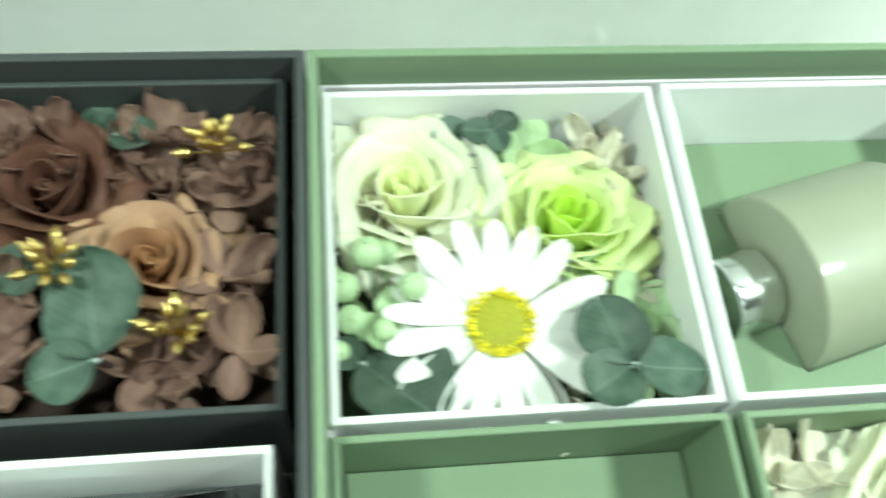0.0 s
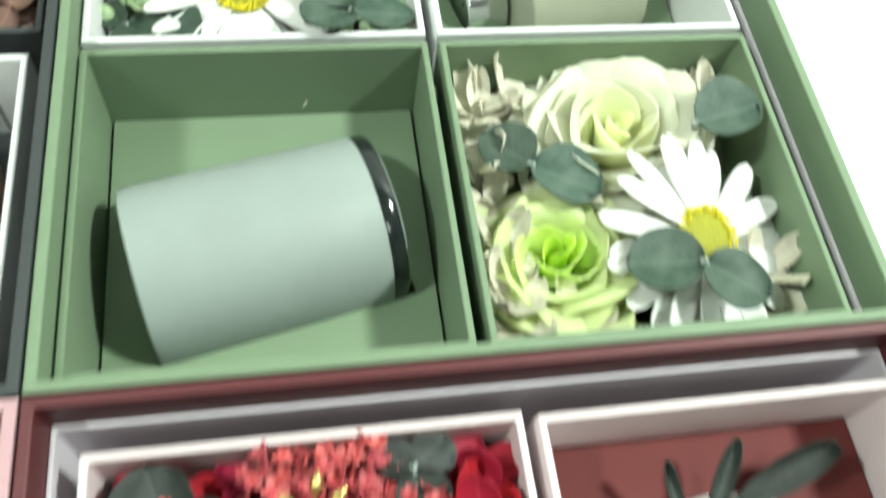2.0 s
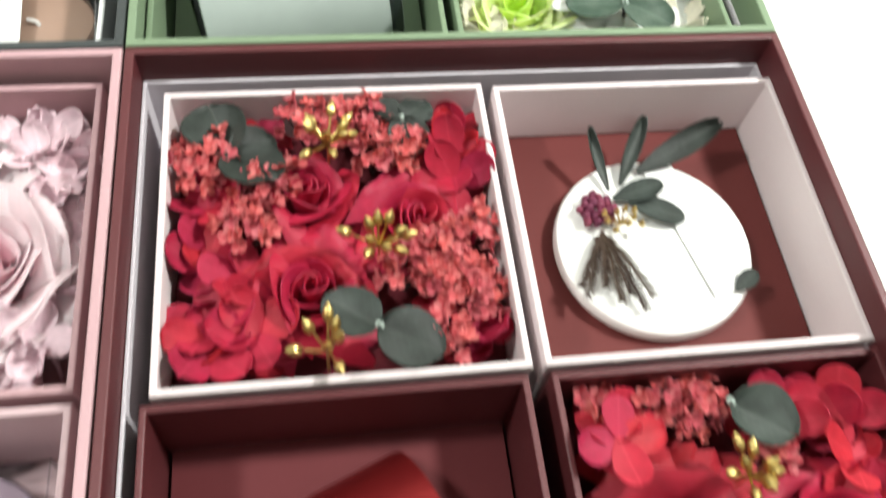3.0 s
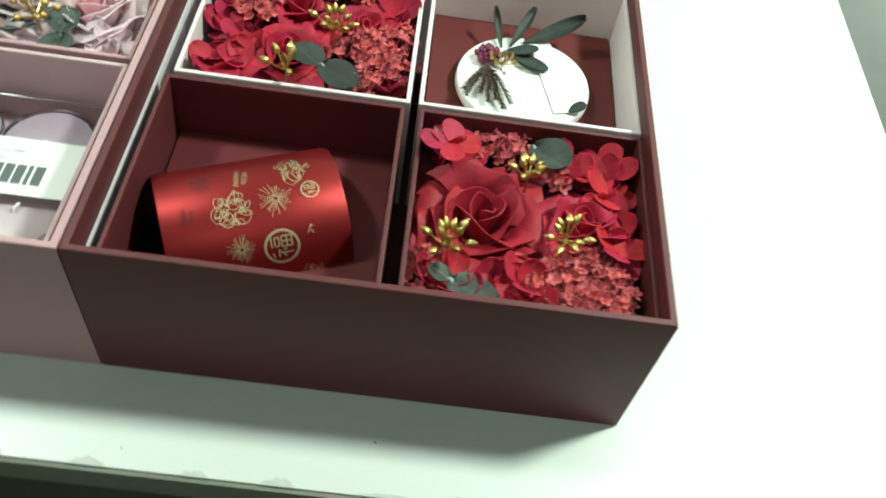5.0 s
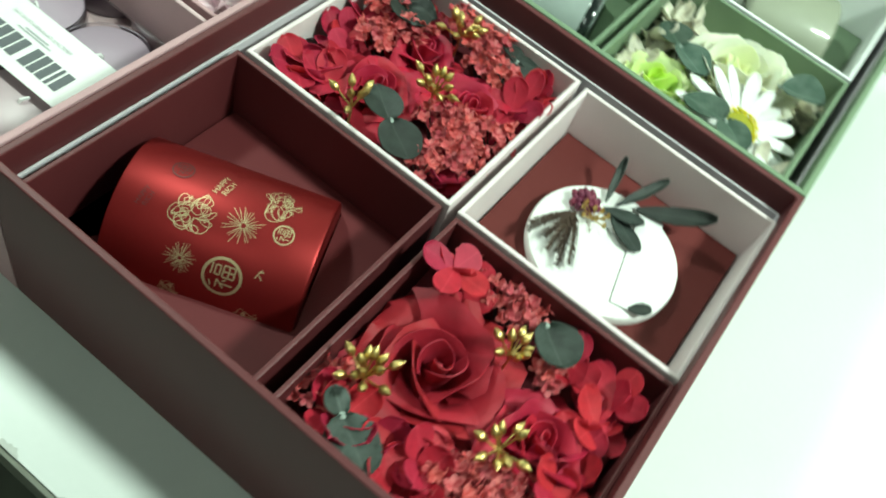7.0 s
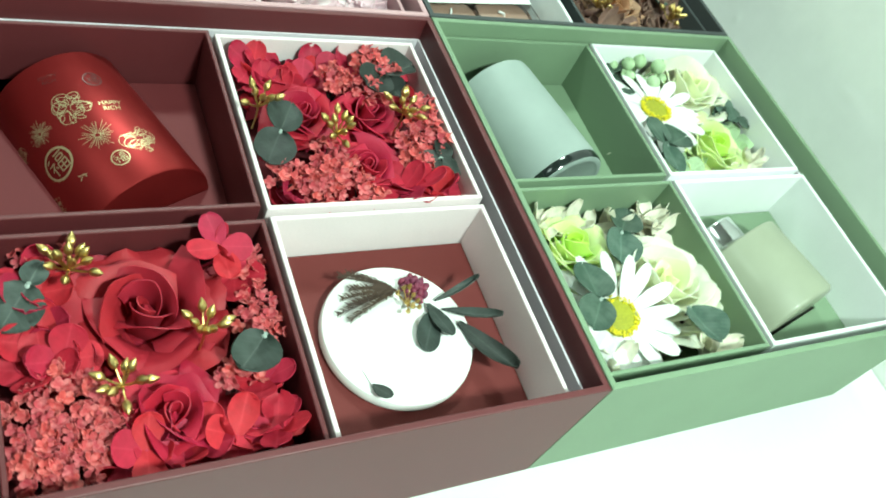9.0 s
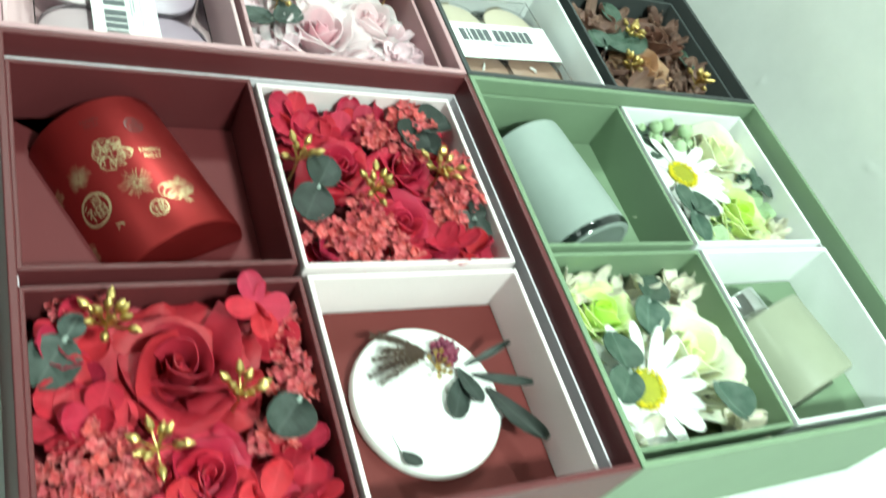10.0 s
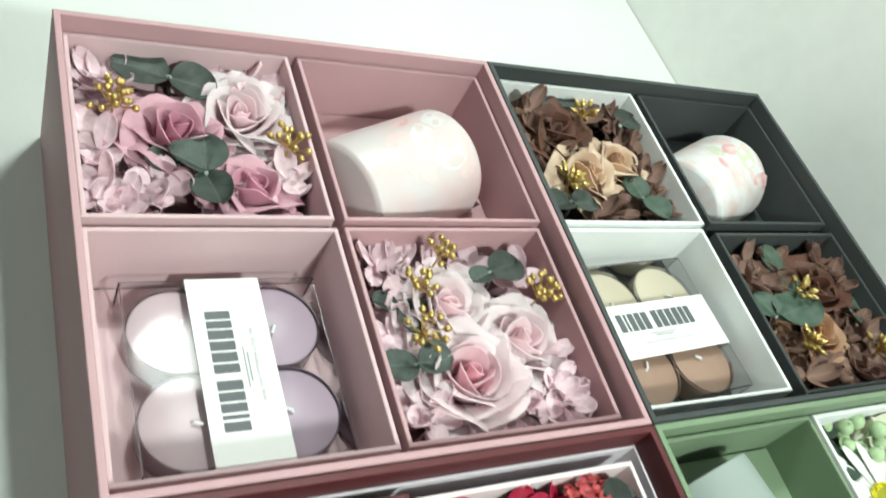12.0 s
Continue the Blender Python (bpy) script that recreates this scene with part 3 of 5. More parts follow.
def rose(at, r, mat, tx=0, ty=0):
    rg = dice()
    th = thing("soap_rose", pose(*at, tx, ty, rg.uniform(0, 360)), f"{ROSE_NAMES[mat.name]} soap rose with curled petals set in a tray", "rose", "soap roses")
    z0 = -0.95 * r
    rings = [  # petals, base radius, lip radius, top, roll, width, skew, cup, flatness
        (1, 0.03, 0.10, 0.15, 0.01, 5.4, 0.32, 0.5, 0.0), (2, 0.07, 0.19, 0.19, 0.04, 3.5, 0.30, 0.45, 0.08), (3, 0.12, 0.36, 0.21, 0.13, 2.7, 0.22, 0.52, 0.14),
        (3, 0.17, 0.56, 0.14, 0.24, 2.6, 0.17, 0.68, 0.12), (4, 0.20, 0.76, -0.02, 0.28, 2.2, 0.13, 0.88, 0.06), (5, 0.22, 0.90, -0.20, 0.24, 1.8, 0.10, 0.9, 0.0)]
    if mat in (ROSE_WHITE, ROSE_LIME, ROSE_PINK, ROSE_BLUSH):  # fuller heads of thin ruffled petals
        rings = [(2, 0.04, 0.12, 0.18, 0.02, 4.0, 0.30, 0.5, 0.05), (3, 0.08, 0.25, 0.20, 0.07, 3.0, 0.26, 0.5, 0.12), (3, 0.12, 0.40, 0.21, 0.14, 2.8, 0.22, 0.55, 0.12),
                 (4, 0.16, 0.55, 0.18, 0.19, 2.4, 0.17, 0.62, 0.10), (5, 0.20, 0.70, 0.10, 0.22, 2.1, 0.13, 0.70, 0.05), (6, 0.24, 0.84, -0.02, 0.22, 1.9, 0.10, 0.78, 0.0), (7, 0.28, 0.96, -0.20, 0.16, 1.6, 0.10, 0.85, 0.0)]
    elif r > 0.0298:
        rings.append((7, 0.24, 0.98, -0.30, 0.18, 1.6, 0.10, 0.8, 0.0))
    a = rg.uniform(0, 6)
    for count, rb, rt, top, roll, wd, sk, cup_, flat in rings:
        a += rg.uniform(0.5, 1.2)
        for i in range(count):
            b = a + 2 * math.pi * i / count + rg.uniform(-0.22, 0.22)
            v, f = rose_petal(b, wd * rg.uniform(0.9, 1.12), rb * r, rt * r * rg.uniform(0.92, 1.08), z0 * (0.8 - 0.22 * rt), (top + rg.uniform(-0.08, 0.08)) * r,
                              roll * r * rg.uniform(0.7, 1.4), rg, sk, wave=0.025 + 0.070 * rt, open_=cup_, flat=flat)
            v = within(v, th.matrix_basis, at)
            put("petal", mesh("petal", v, f, mat), th)
    v, f = lathe([(0.05 * r, z0 * 0.9), (0.30 * r, z0 * 0.75), (0.22 * r, -0.45 * r), (0.09 * r, -0.1 * r), (0.02 * r, 0.02 * r)], 12)
    put("core", mesh("core", v, f, mat), th)
    return th


def oval_petal(length, width, cup, tip, rg, n=7, t=0.0003, base_w=0.25, droop=0.0):
    """A petal with a rounded end that lies along +x from the origin; tip moves its widest place outward."""
    grid = []
    k, peak = rg.uniform(-0.25, 0.25), 0.42 + 0.16 * tip
    for j in range(n):
        v = math.sin(math.pi / 2 * j / (n - 1)) ** 0.9
        if v < peak:
            s = v / peak
            w = base_w + (1 - base_w) * math.sin(math.pi / 2 * s)
        else:
            w = math.sqrt(max(0.0, 1 - ((v - peak) / (1.004 - peak)) ** 2.3))
        row = []
        for i in range(n):
            u = 2 * i / (n - 1) - 1
            x = length * v
            z = cup * length * (v * v * 0.6 + 0.35 * u * u * v) - droop * length * v * v + 0.06 * length * k * math.sin(4 * v + 3 * u)
            row.append((x, width / 2 * max(w, 0.05) * u, z))
        grid.append(row)
    return thick_grid(grid, t)


FLORETS = {}


def floret(mat, size, parent, m, rg):
    """A four-petalled floret: a stalk with its eye, and four petals of shared shapes."""
    heart = ("heart", mat.name, size)
    if heart not in FLORETS:
        FLORETS[heart] = mesh("floret", *merge([ball(size * 0.035, 6, 4), tube([(0, 0, 0), (0.001, 0, -0.006), (0, 0.001, -0.014)], 0.0006, 0.0005, 5)]), mat)
    fl = put("floret", FLORETS[heart], parent, m)
    for i in range(4):
        k = rg.randrange(6)
        key = (mat.name, size, k)
        if key not in FLORETS:
            r2 = random.Random(k * 13 + 5)
            slim = mat is not HYD_RED and mat is not HYD_MINT  # dried florets with narrow curled petals
            shape = (size * 0.58 * r2.uniform(0.9, 1.12), size * (r2.uniform(0.38, 0.48) if mat is HYD_BLUSH else r2.uniform(0.31, 0.41)), r2.uniform(0.1, 0.8), 0.55) if slim else (size * 0.56 * r2.uniform(0.9, 1.1), size * 0.50 * r2.uniform(0.82, 1.1), r2.uniform(0.0, 0.5), 0.95)
            FLORETS[key] = mesh("petal", *oval_petal(*shape, r2, 8), mat)
        roll = 17 if mat is HYD_RED else 32
        put("petal", FLORETS[key], fl, pose(0, 0, 0.0005 * (i % 2), rg.uniform(-roll, roll), rg.uniform(-24, 4), 90 * i + rg.uniform(-14, 14)))


HYD_NAMES = {"hydrangea_red": "bright red", "hydrangea_cream": "cream", "hydrangea_mint": "pale mint green", "hydrangea_blush": "pale blush pink", "hydrangea_brown": "dusty brown"}


def hydrangea(mat, size, places):
    """A loose head of four-petalled florets, with lower ones filling in between."""
    rg = dice()
    c = Vector((0, 0, 0))
    for p in places:
        c += Vector(p) / len(places)
    c.z = 0.055
    th = thing("hydrangea_head", Matrix.Translation(c), f"{HYD_NAMES[mat.name]} preserved hydrangea florets packed in a tray", "hydrangea", "hydrangea heads")
    for p in places:
        m = Matrix.Translation(Vector(p) - c) @ pose(0, 0, 0, rg.uniform(-26, 26), rg.uniform(-26, 26), rg.uniform(0, 90))
        floret(mat, size, th, m, rg)
        for _ in range(1):
            q = Vector(p) + Vector((rg.uniform(-0.005, 0.005), rg.uniform(-0.005, 0.005), rg.uniform(-0.009, -0.004)))
            m = Matrix.Translation(q - c) @ pose(0, 0, 0, rg.uniform(-45, 45), rg.uniform(-45, 45), rg.uniform(0, 90))
            floret(mat, round(size * 0.85, 4), th, m, rg)


def star_mesh(variant):
    key = ("star", variant)
    if key not in FLORETS:
        rg = random.Random(variant + 40)
        s = 0.0041
        parts = []
        for i in range(5):
            p = oval_petal(s, s * 0.68, rg.uniform(0.0, 0.4), 1.2, rg, 5, 0.0003, 0.35)
            parts.append(moved(p, pose(0, 0, 0, rg.uniform(-15, 15), rg.uniform(-42, -12), 72 * i + rg.uniform(-10, 10))))
        parts.append(lathe([(0.0004, -0.004), (0.0009, -0.001), (0.0012, 0.0002), (0.0005, -0.0004)], 7))
        FLORETS[key] = mesh("star_floret", *merge(parts), STAR)
    return FLORETS[key]


def star_cluster(at, r):
    rg = dice()
    th = thing("star_flower_cluster", pose(*at), "coral red cluster of tiny dried star flowers", "dried flowers", "star flower clusters")
    n = int(18 * (r / 0.0099) ** 2)
    for i in range(n):
        k = math.sqrt((i + 0.5) / n)
        a = i * 2.39996 + rg.uniform(-0.3, 0.3)
        x, y = r * k * math.cos(a), r * k * math.sin(a)
        z = 0.35 * r * (1 - k * k) + rg.uniform(-0.003, 0.002)
        m = Matrix.Translation((x, y, z)) @ pose(0, 0, 0, -50 * k * math.sin(a) + rg.uniform(-25, 25), 50 * k * math.cos(a) + rg.uniform(-25, 25), rg.uniform(0, 72))
        put("floret", star_mesh(rg.randrange(5)), th, m @ Matrix.Scale(rg.uniform(0.75, 1.0), 4))
    stems = [tube([(0, 0, -0.016), (0.3 * r * math.cos(a), 0.3 * r * math.sin(a), -0.008), (0.7 * r * math.cos(a), 0.7 * r * math.sin(a), -0.001)], 0.0006, 0.0004, 4) for a in (0.3, 1.5, 2.8, 4.0, 5.2)]
    put("stem", mesh("stem", *merge(stems), DARK_STEM), th)


def round_leaf(r, rg, n=11):
    """A round, slightly cupped leaf on +x with a folded midrib and a wavy rim."""
    grid = []
    cup, ph, odd, fold = rg.uniform(0.06, 0.30), rg.uniform(0, 6), rg.uniform(-0.14, 0.14), rg.uniform(-0.1, 0.35)
    for j in range(n):
        v = (1 - math.cos(math.pi * (0.04 + 0.96 * j / (n - 1)))) / 2
        w = r * max(0.05, math.sqrt(max(0.0, 1 - (2 * v - 1) ** 2))) * 0.98
        row = []
        for i in range(n):
            u = 2 * i / (n - 1) - 1
            z = fold * r * abs(u) ** 1.3 * math.sin(math.pi * v) + cup * r * (u * u * 0.8 + v * v * 0.5) - 0.05 * r * math.exp(-(u * 6) ** 2) + 0.05 * r * math.sin(5 * v + 3 * u + ph)
            row.append((2 * r * v * (1 + 0.04 * math.sin(4 * u + ph)), w * u * (1 + odd * u + 0.05 * math.sin(6 * v + ph + 2 * u)), z))
        grid.append(row)
    return thick_grid(grid, 0.00045)


def eucalyptus(at, leaves, mat):
    rg = dice()
    th = thing("eucalyptus_sprig", pose(*at), "grey-green eucalyptus sprig with round matt leaves", "eucalyptus", "eucalyptus sprigs")
    for deg, r in leaves:
        v, f = round_leaf(r * 0.92, rg)
        put("leaf", mesh("leaf", v, f, mat), th, pose(0, 0, rg.uniform(0, 0.001), rg.uniform(-14, 14), rg.uniform(-10, 12), deg))
    v, f = ball(0.0016, 8, 5, 1, 1, 0.7)
    put("joint", mesh("joint", v, f, GLAND), th, label="pale leaf joint")
    v, f = tube([(0, 0, 0), (0.002, 0.001, -0.008), (0.002, 0.003, -0.018)], 0.0009, 0.0011)
    put("stem", mesh("stem", v, f, DARK_STEM), th)


def gold_sprig(at, r, n, rounded, spin):
    rg = dice()
    r *= 1.2 if rounded else 1.05
    th = thing("gold_berry_sprig", pose(*at, 0, 0, spin), f"gold painted sprig of small {'round' if rounded else 'pointed'} berries", "berry sprig", "gold sprigs")
    v, f = tube([(0, 0, -0.016), (0.0005, 0, -0.007), (0, 0, 0)], 0.0006, 0.0005)
    put("stem", mesh("stem", v, f, GOLD), th)
    for i in range(n):
        a = 2 * math.pi * i / n + rg.uniform(-0.3, 0.3)
        k = rg.uniform(0.30, 1.05)
        e = Vector((r * k * math.cos(a), r * k * math.sin(a), r * (0.25 + 0.55 * (1 - k)) + rg.uniform(-0.001, 0.003)))
        v, f = tube([(0, 0, -0.001), e * 0.55 + Vector((0, 0, -0.001)), e], 0.0005, 0.0004)
        tw = put("twig", mesh("twig", v, f, GOLD), th)
        if rounded:
            v, f = merge([ball(0.0018, 12, 8), moved(ball(0.0005, 6, 4), pose(0, 0, 0.0019))])
        else:
            v, f = lathe([(0.0005, -0.0025), (0.0015, -0.0016), (0.0018, 0), (0.0014, 0.0016), (0.0007, 0.0026), (0.0002, 0.0034)], 8)
        q = e.normalized().to_track_quat("Z", "Y").to_matrix().to_4x4()
        put("berry", mesh("berry", v, f, GOLD), tw, Matrix.Translation(e + e.normalized() * 0.0015) @ q)


def daisy(at, r, tx, ty):
    rg = dice()
    th = thing("daisy", pose(*at, tx, ty, rg.uniform(0, 20)), "white daisy with a yellow ringed olive eye", "daisy", "daisies")
    for ring, (n, ln, z, up) in enumerate(((17, 1.0, 0.0, 0.04), (15, 0.93, -0.0030, -0.06))):
        for i in range(n):
            p = oval_petal(r * 0.80 * ln * rg.uniform(0.93, 1.05), r * 0.218 * rg.uniform(0.9, 1.1), rg.uniform(-0.05, 0.12) + up, 1.35, rg, 7, 0.0006, 0.35, rg.uniform(0.0, 0.16))
            a = 360 * (i + 0.5 * ring) / n + rg.uniform(-4, 4)
            put("petal", mesh("petal", *p, DAISY), th, pose(0, 0, z + rg.uniform(0, 0.0006), rg.uniform(-14, 14), rg.uniform(-6, 6), a) @ Matrix.Translation((r * 0.20, 0, 0)))
    v, f = lathe([(r * 0.27, -0.003), (r * 0.29, 0.0002), (r * 0.24, 0.0016), (r * 0.14, 0.0022), (0.0003, 0.0024)], 28)
    eye = put("eye", mesh("eye", v, f, DAISY_EYE), th, label="olive green flower eye")
    dots = []
    for i in range(260):
        a, k = rg.uniform(0, 6.283), rg.uniform(0.215, 0.305) * r
        dots.append(moved(ball(0.00055, 5, 4, 1, 1, 1.2), pose(k * math.cos(a), k * math.sin(a), 0.0016 + rg.uniform(-0.0006, 0.0009))))
    put("pollen_ring", mesh("pollen_ring", *merge(dots), DAISY_RING), eye, label="bright yellow pollen ring")
    v, f = tube([(0, 0, -0.002), (0.001, 0, -0.014)], 0.0014, 0.0012)
    put("stem", mesh("stem", v, f, STEM), th)


def berry_sprig(at):
    rg = dice()
    th = thing("green_berry_sprig", pose(*at), "sprig of pale green round berries in a tray", "berry sprig")
    for x, y, z, r in ((0.000, 0.013, .006, .0058), (-.008, .003, .003, .0056), (.013, .002, .004, .0052), (-.006, -.007, .002, .0052), (.004, -.010, .0, .0042),
                       (.006, .016, .0, .0048), (-.012, .009, -.002, .0046), (-.010, -.015, -.003, .0040)):
        r *= 0.88
        v, f = merge([ball(r, 14, 10), moved(ball(r * 0.22, 6, 4), pose(0, 0, r * 0.98))])
        put("berry", mesh("berry", v, f, BERRY), th, pose(x, y, z, rg.uniform(-40, 40), rg.uniform(-40, 40), 0))
        v, f = tube([(0.002, -0.004, -0.010), (x * 0.5 + 0.002, y * 0.5 - 0.004, -0.003), (x, y, z - r * 0.8)], 0.0008, 0.0006)
        put("stem", mesh("stem", v, f, STEM), th)
    for a, r in ((-80, .006), (30, .006), (-120, .005)):
        v, f = round_leaf(r, rg, 6)
        put("leaf", mesh("leaf", v, f, HYD_MINT), th, pose(.002, -.004, -.002, 0, 0, a))


# ---- lying goods in the trays ----
def lying(at, z):
    return pose(at[0], at[1], z, 0, 0, at[2])


def cup():
    th = thing("cup", lying(CUP_AT, 0.0452) @ Matrix.Diagonal((0.955, 1.06, 1.06, 1)), "celadon green cup with a black base, lying in its tray", "cup")
    v, f = lathe([(.0258, -.0395), (.0270, -.0442), (.0278, -.0438), (.0281, -.0395), (.0281, 0), (.0278, .033), (.0276, .0335)], 64, "x", False, False)
    v2, f2 = lathe([(.0258, -.0395), (.0250, 0), (.0245, .028), (.001, .029)], 48, "x", False, False)
    put("body", mesh("body", *merge([(v, f), (v2, [q[::-1] for q in f2])]), CELADON), th)
    v, f = lathe([(.0276, .0336), (.0278, .0342), (.0277, .0378), (.0270, .0390)], 64, "x", False, False)
    put("base", mesh("base", v, f, BLACK), th, label="glossy black base band")
    v, f = lathe([(.0270, .0390), (.0256, .0398), (.0240, .0399), (.0225, .0388), (.001, .0384)], 64, "x", False, True)
    put("bottom", mesh("bottom", v, f, CELADON), th, label="celadon cup bottom")


def bottle():
    """A short round bottle sunk to its axis in the card, its hollow cap to one side."""
    th = thing("diffuser_bottle", lying(BOTTLE_AT, 0.0455), "sage lacquered diffuser bottle with chrome cap, lying in its tray", "bottle")
    r, a, b = .0319, -.0262, .0262
    v, f = lathe([(.010, a), (r - .0016, a), (r - .0007, a + .0002), (r - .0001, a + .0008), (r, a + .0016), (r, b - .0030), (r - .0004, b - .0016), (r - .0014, b - .0005), (r - .0028, b), (.001, b - .0006)], 96, "x", False, True)
    put("body", mesh("body", v, f, KHAKI), th)
    v, f = lathe([(.0085, a + .0002), (.0085, a - .0022)], 40, "x")
    put("neck", mesh("neck", v, f, KHAKI), th)
    v, f = lathe([(.0120, a - .0182), (.0139, a - .0186), (.0145, a - .0180), (.0146, a - .0172), (.0146, a - .0026), (.0143, a - .0020), (.0100, a - .0019)], 64, "x", False, True)
    cap = put("cap", mesh("cap", v, f, CHROME), th, label="polished chrome screw cap")
    v, f = lathe([(.0120, a - .0182), (.0118, a - .0150), (.001, a - .0148)], 40, "x", False, False)
    put("opening", mesh("opening", v, [q[::-1] for q in f], GREEN), cap, label="green hollow cap mouth")


def text_mesh(words, size, name, mat):
    cu = bpy.data.curves.new(name, "FONT")
    cu.body, cu.size, cu.align_x, cu.align_y = words, size, "CENTER", "CENTER"
    ob = bpy.data.objects.new(name, cu)
    scene.collection.objects.link(ob)
    dg = bpy.context.evaluated_depsgraph_get()
    me = bpy.data.meshes.new_from_object(ob.evaluated_get(dg))
    bpy.data.objects.remove(ob)
    me.materials.clear()
    me.materials.append(mat)
    return me


TIN_R, TIN_L = 0.0330, 0.080


def wrap(me, angle, along, turn=0.0, r=TIN_R + 0.00025):
    """Lays a flat print on the tin's round side."""
    c, s = math.cos(radians(turn)), math.sin(radians(turn))
    for p in me.vertices:
        x, y = p.co.x * c - p.co.y * s, p.co.x * s + p.co.y * c
        a = radians(angle) + y / r
        p.co = (along + x, -r * math.cos(a), r * math.sin(a))
    me.update()
    return me


def strokes(lines, w, name, mat):
    """Flat ribbons along the given polylines."""
    v, f = [], []
    for pts in lines:
        for (x0, y0), (x1, y1) in zip(pts, pts[1:]):
            d = math.hypot(x1 - x0, y1 - y0) or 1
            nx, ny = -(y1 - y0) / d * w / 2, (x1 - x0) / d * w / 2
            o = len(v)
            v += [(x0 + nx, y0 + ny, 0), (x1 + nx, y1 + ny, 0), (x1 - nx, y1 - ny, 0), (x0 - nx, y0 - ny, 0)]
            f.append((o, o + 1, o + 2, o + 3))
    return mesh(name, v, f, mat, False)


def circle(r, n=28, cx=0, cy=0):
    return [(cx + r * math.cos(2 * math.pi * i / n), cy + r * math.sin(2 * math.pi * i / n)) for i in range(n + 1)]


def seal(r, ink=FOIL):
    """A ring with a block-cut luck sign in it."""
    k = r * 0.62
    lines = [circle(r), circle(r * 0.93)]
    for pts in (((-1, .75), (-.55, .95)), ((-1, .35), (-.3, .35), (-.95, -.3)), ((-.6, .1), (-.6, -1)), ((0, .95), (1, .95)), ((.1, .65), (.9, .65), (.9, .25), (.1, .25), (.1, .65)),
                ((.0, 0), (1, 0), (1, -.95), (0, -.95), (0, 0)), ((.5, 0), (.5, -.95)), ((0, -.48), (1, -.48)), ((-.35, -.1), (-.2, -.4))):
        lines.append([(x * k, y * k) for x, y in pts])
    return strokes(lines, r * 0.085, "seal_print", ink)


def burst(r, n, rg, w):
    lines = []
    for i in range(n):
        a = 2 * math.pi * i / n + rg.uniform(-0.1, 0.1)
        k = rg.uniform(0.6, 1.0)
        lines.append([(0.12 * r * math.cos(a), 0.12 * r * math.sin(a)), (k * r * math.cos(a), k * r * math.sin(a))])
    return strokes(lines, w, "firework_print", FOIL)


def swirl(r, rg):
    """A tangle of one long thin loop, wound round and round."""
    lines = []
    for k in range(3):
        p, q, e = rg.uniform(0, 6), rg.uniform(0, 6), rg.uniform(0.8, 1.0)
        pts = []
        for i in range(91):
            a = 2 * math.pi * i / 90
            rr = r * e * (0.60 + 0.24 * math.sin(7 * a + p) + 0.16 * math.sin(4 * a + q))
            b = a + 0.45 * math.sin(5 * a + q + k)
            pts.append((rr * math.cos(b), rr * math.sin(b)))
        lines.append(pts)
    for i in range(4):
        lines.append(circle(r * rg.uniform(0.14, 0.26), 12, rg.uniform(-.3, .3) * r, rg.uniform(-.3, .3) * r))
    return strokes(lines, r * 0.027, "swirl_print", FOIL)


def tin():
    rg = random.Random(21)
    th = thing("candle_tin", lying(TIN_AT, 0.038), "red metal tin with gold prints, lying in its tray", "tin")
    r, h = TIN_R, TIN_L / 2
    v, f = lathe([(r * .93, -h), (r * .985, -h), (r, -h + .0008), (r, h - .0016), (r * .985, h - .0004), (r * .95, h), (.001, h - .0006)], 72, "x", False, True)
    v2, f2 = lathe([(r * .93, -h), (r * .93, -h + .02), (.001, -h + .021)], 60, "x", False, False)
    put("body", mesh("body", *merge([(v, f), (v2, [q[::-1] for q in f2])]), TIN), th)
    for ang, al, me in ((70, -.0100, swirl(.0100, rg)), (73, .0095, burst(.0085, 26, rg, .00021)), (97, .0195, swirl(.0088, rg)), (76, .0250, seal(.0040)), (36, .0083, seal(.0076)),
                        (39, -.0088, burst(.0068, 44, rg, .00017)), (99, -.0205, seal(.0042, FOIL_DARK)), (8, .021, swirl(.006, rg)), (12, -.011, swirl(.0055, rg))):
        put("gold_print", wrap(me, ang, al, 90 if me.name.startswith("seal") else 0), th, label="fine gold foil print")
    put("gold_print", wrap(text_mesh("HAPPY\nRICH", .0034, "words", FOIL), 97, -.003, 76), th, label="gold foil words")
    put("gold_print", wrap(text_mesh("HAPPY\nRICH", .0028, "words", FOIL_DARK), 70, -.0285, 76), th, label="dark foil words")
    put("gold_print", wrap(strokes([[(-.0012, -.0020), (.0006, .0018)], [(-.0004, .0006), (.0016, .0012)], [(.0002, -.0006), (.0014, -.0022)]], .0005, "sprig_print", FOIL), 46, .0215), th, label="small foil sprig print")


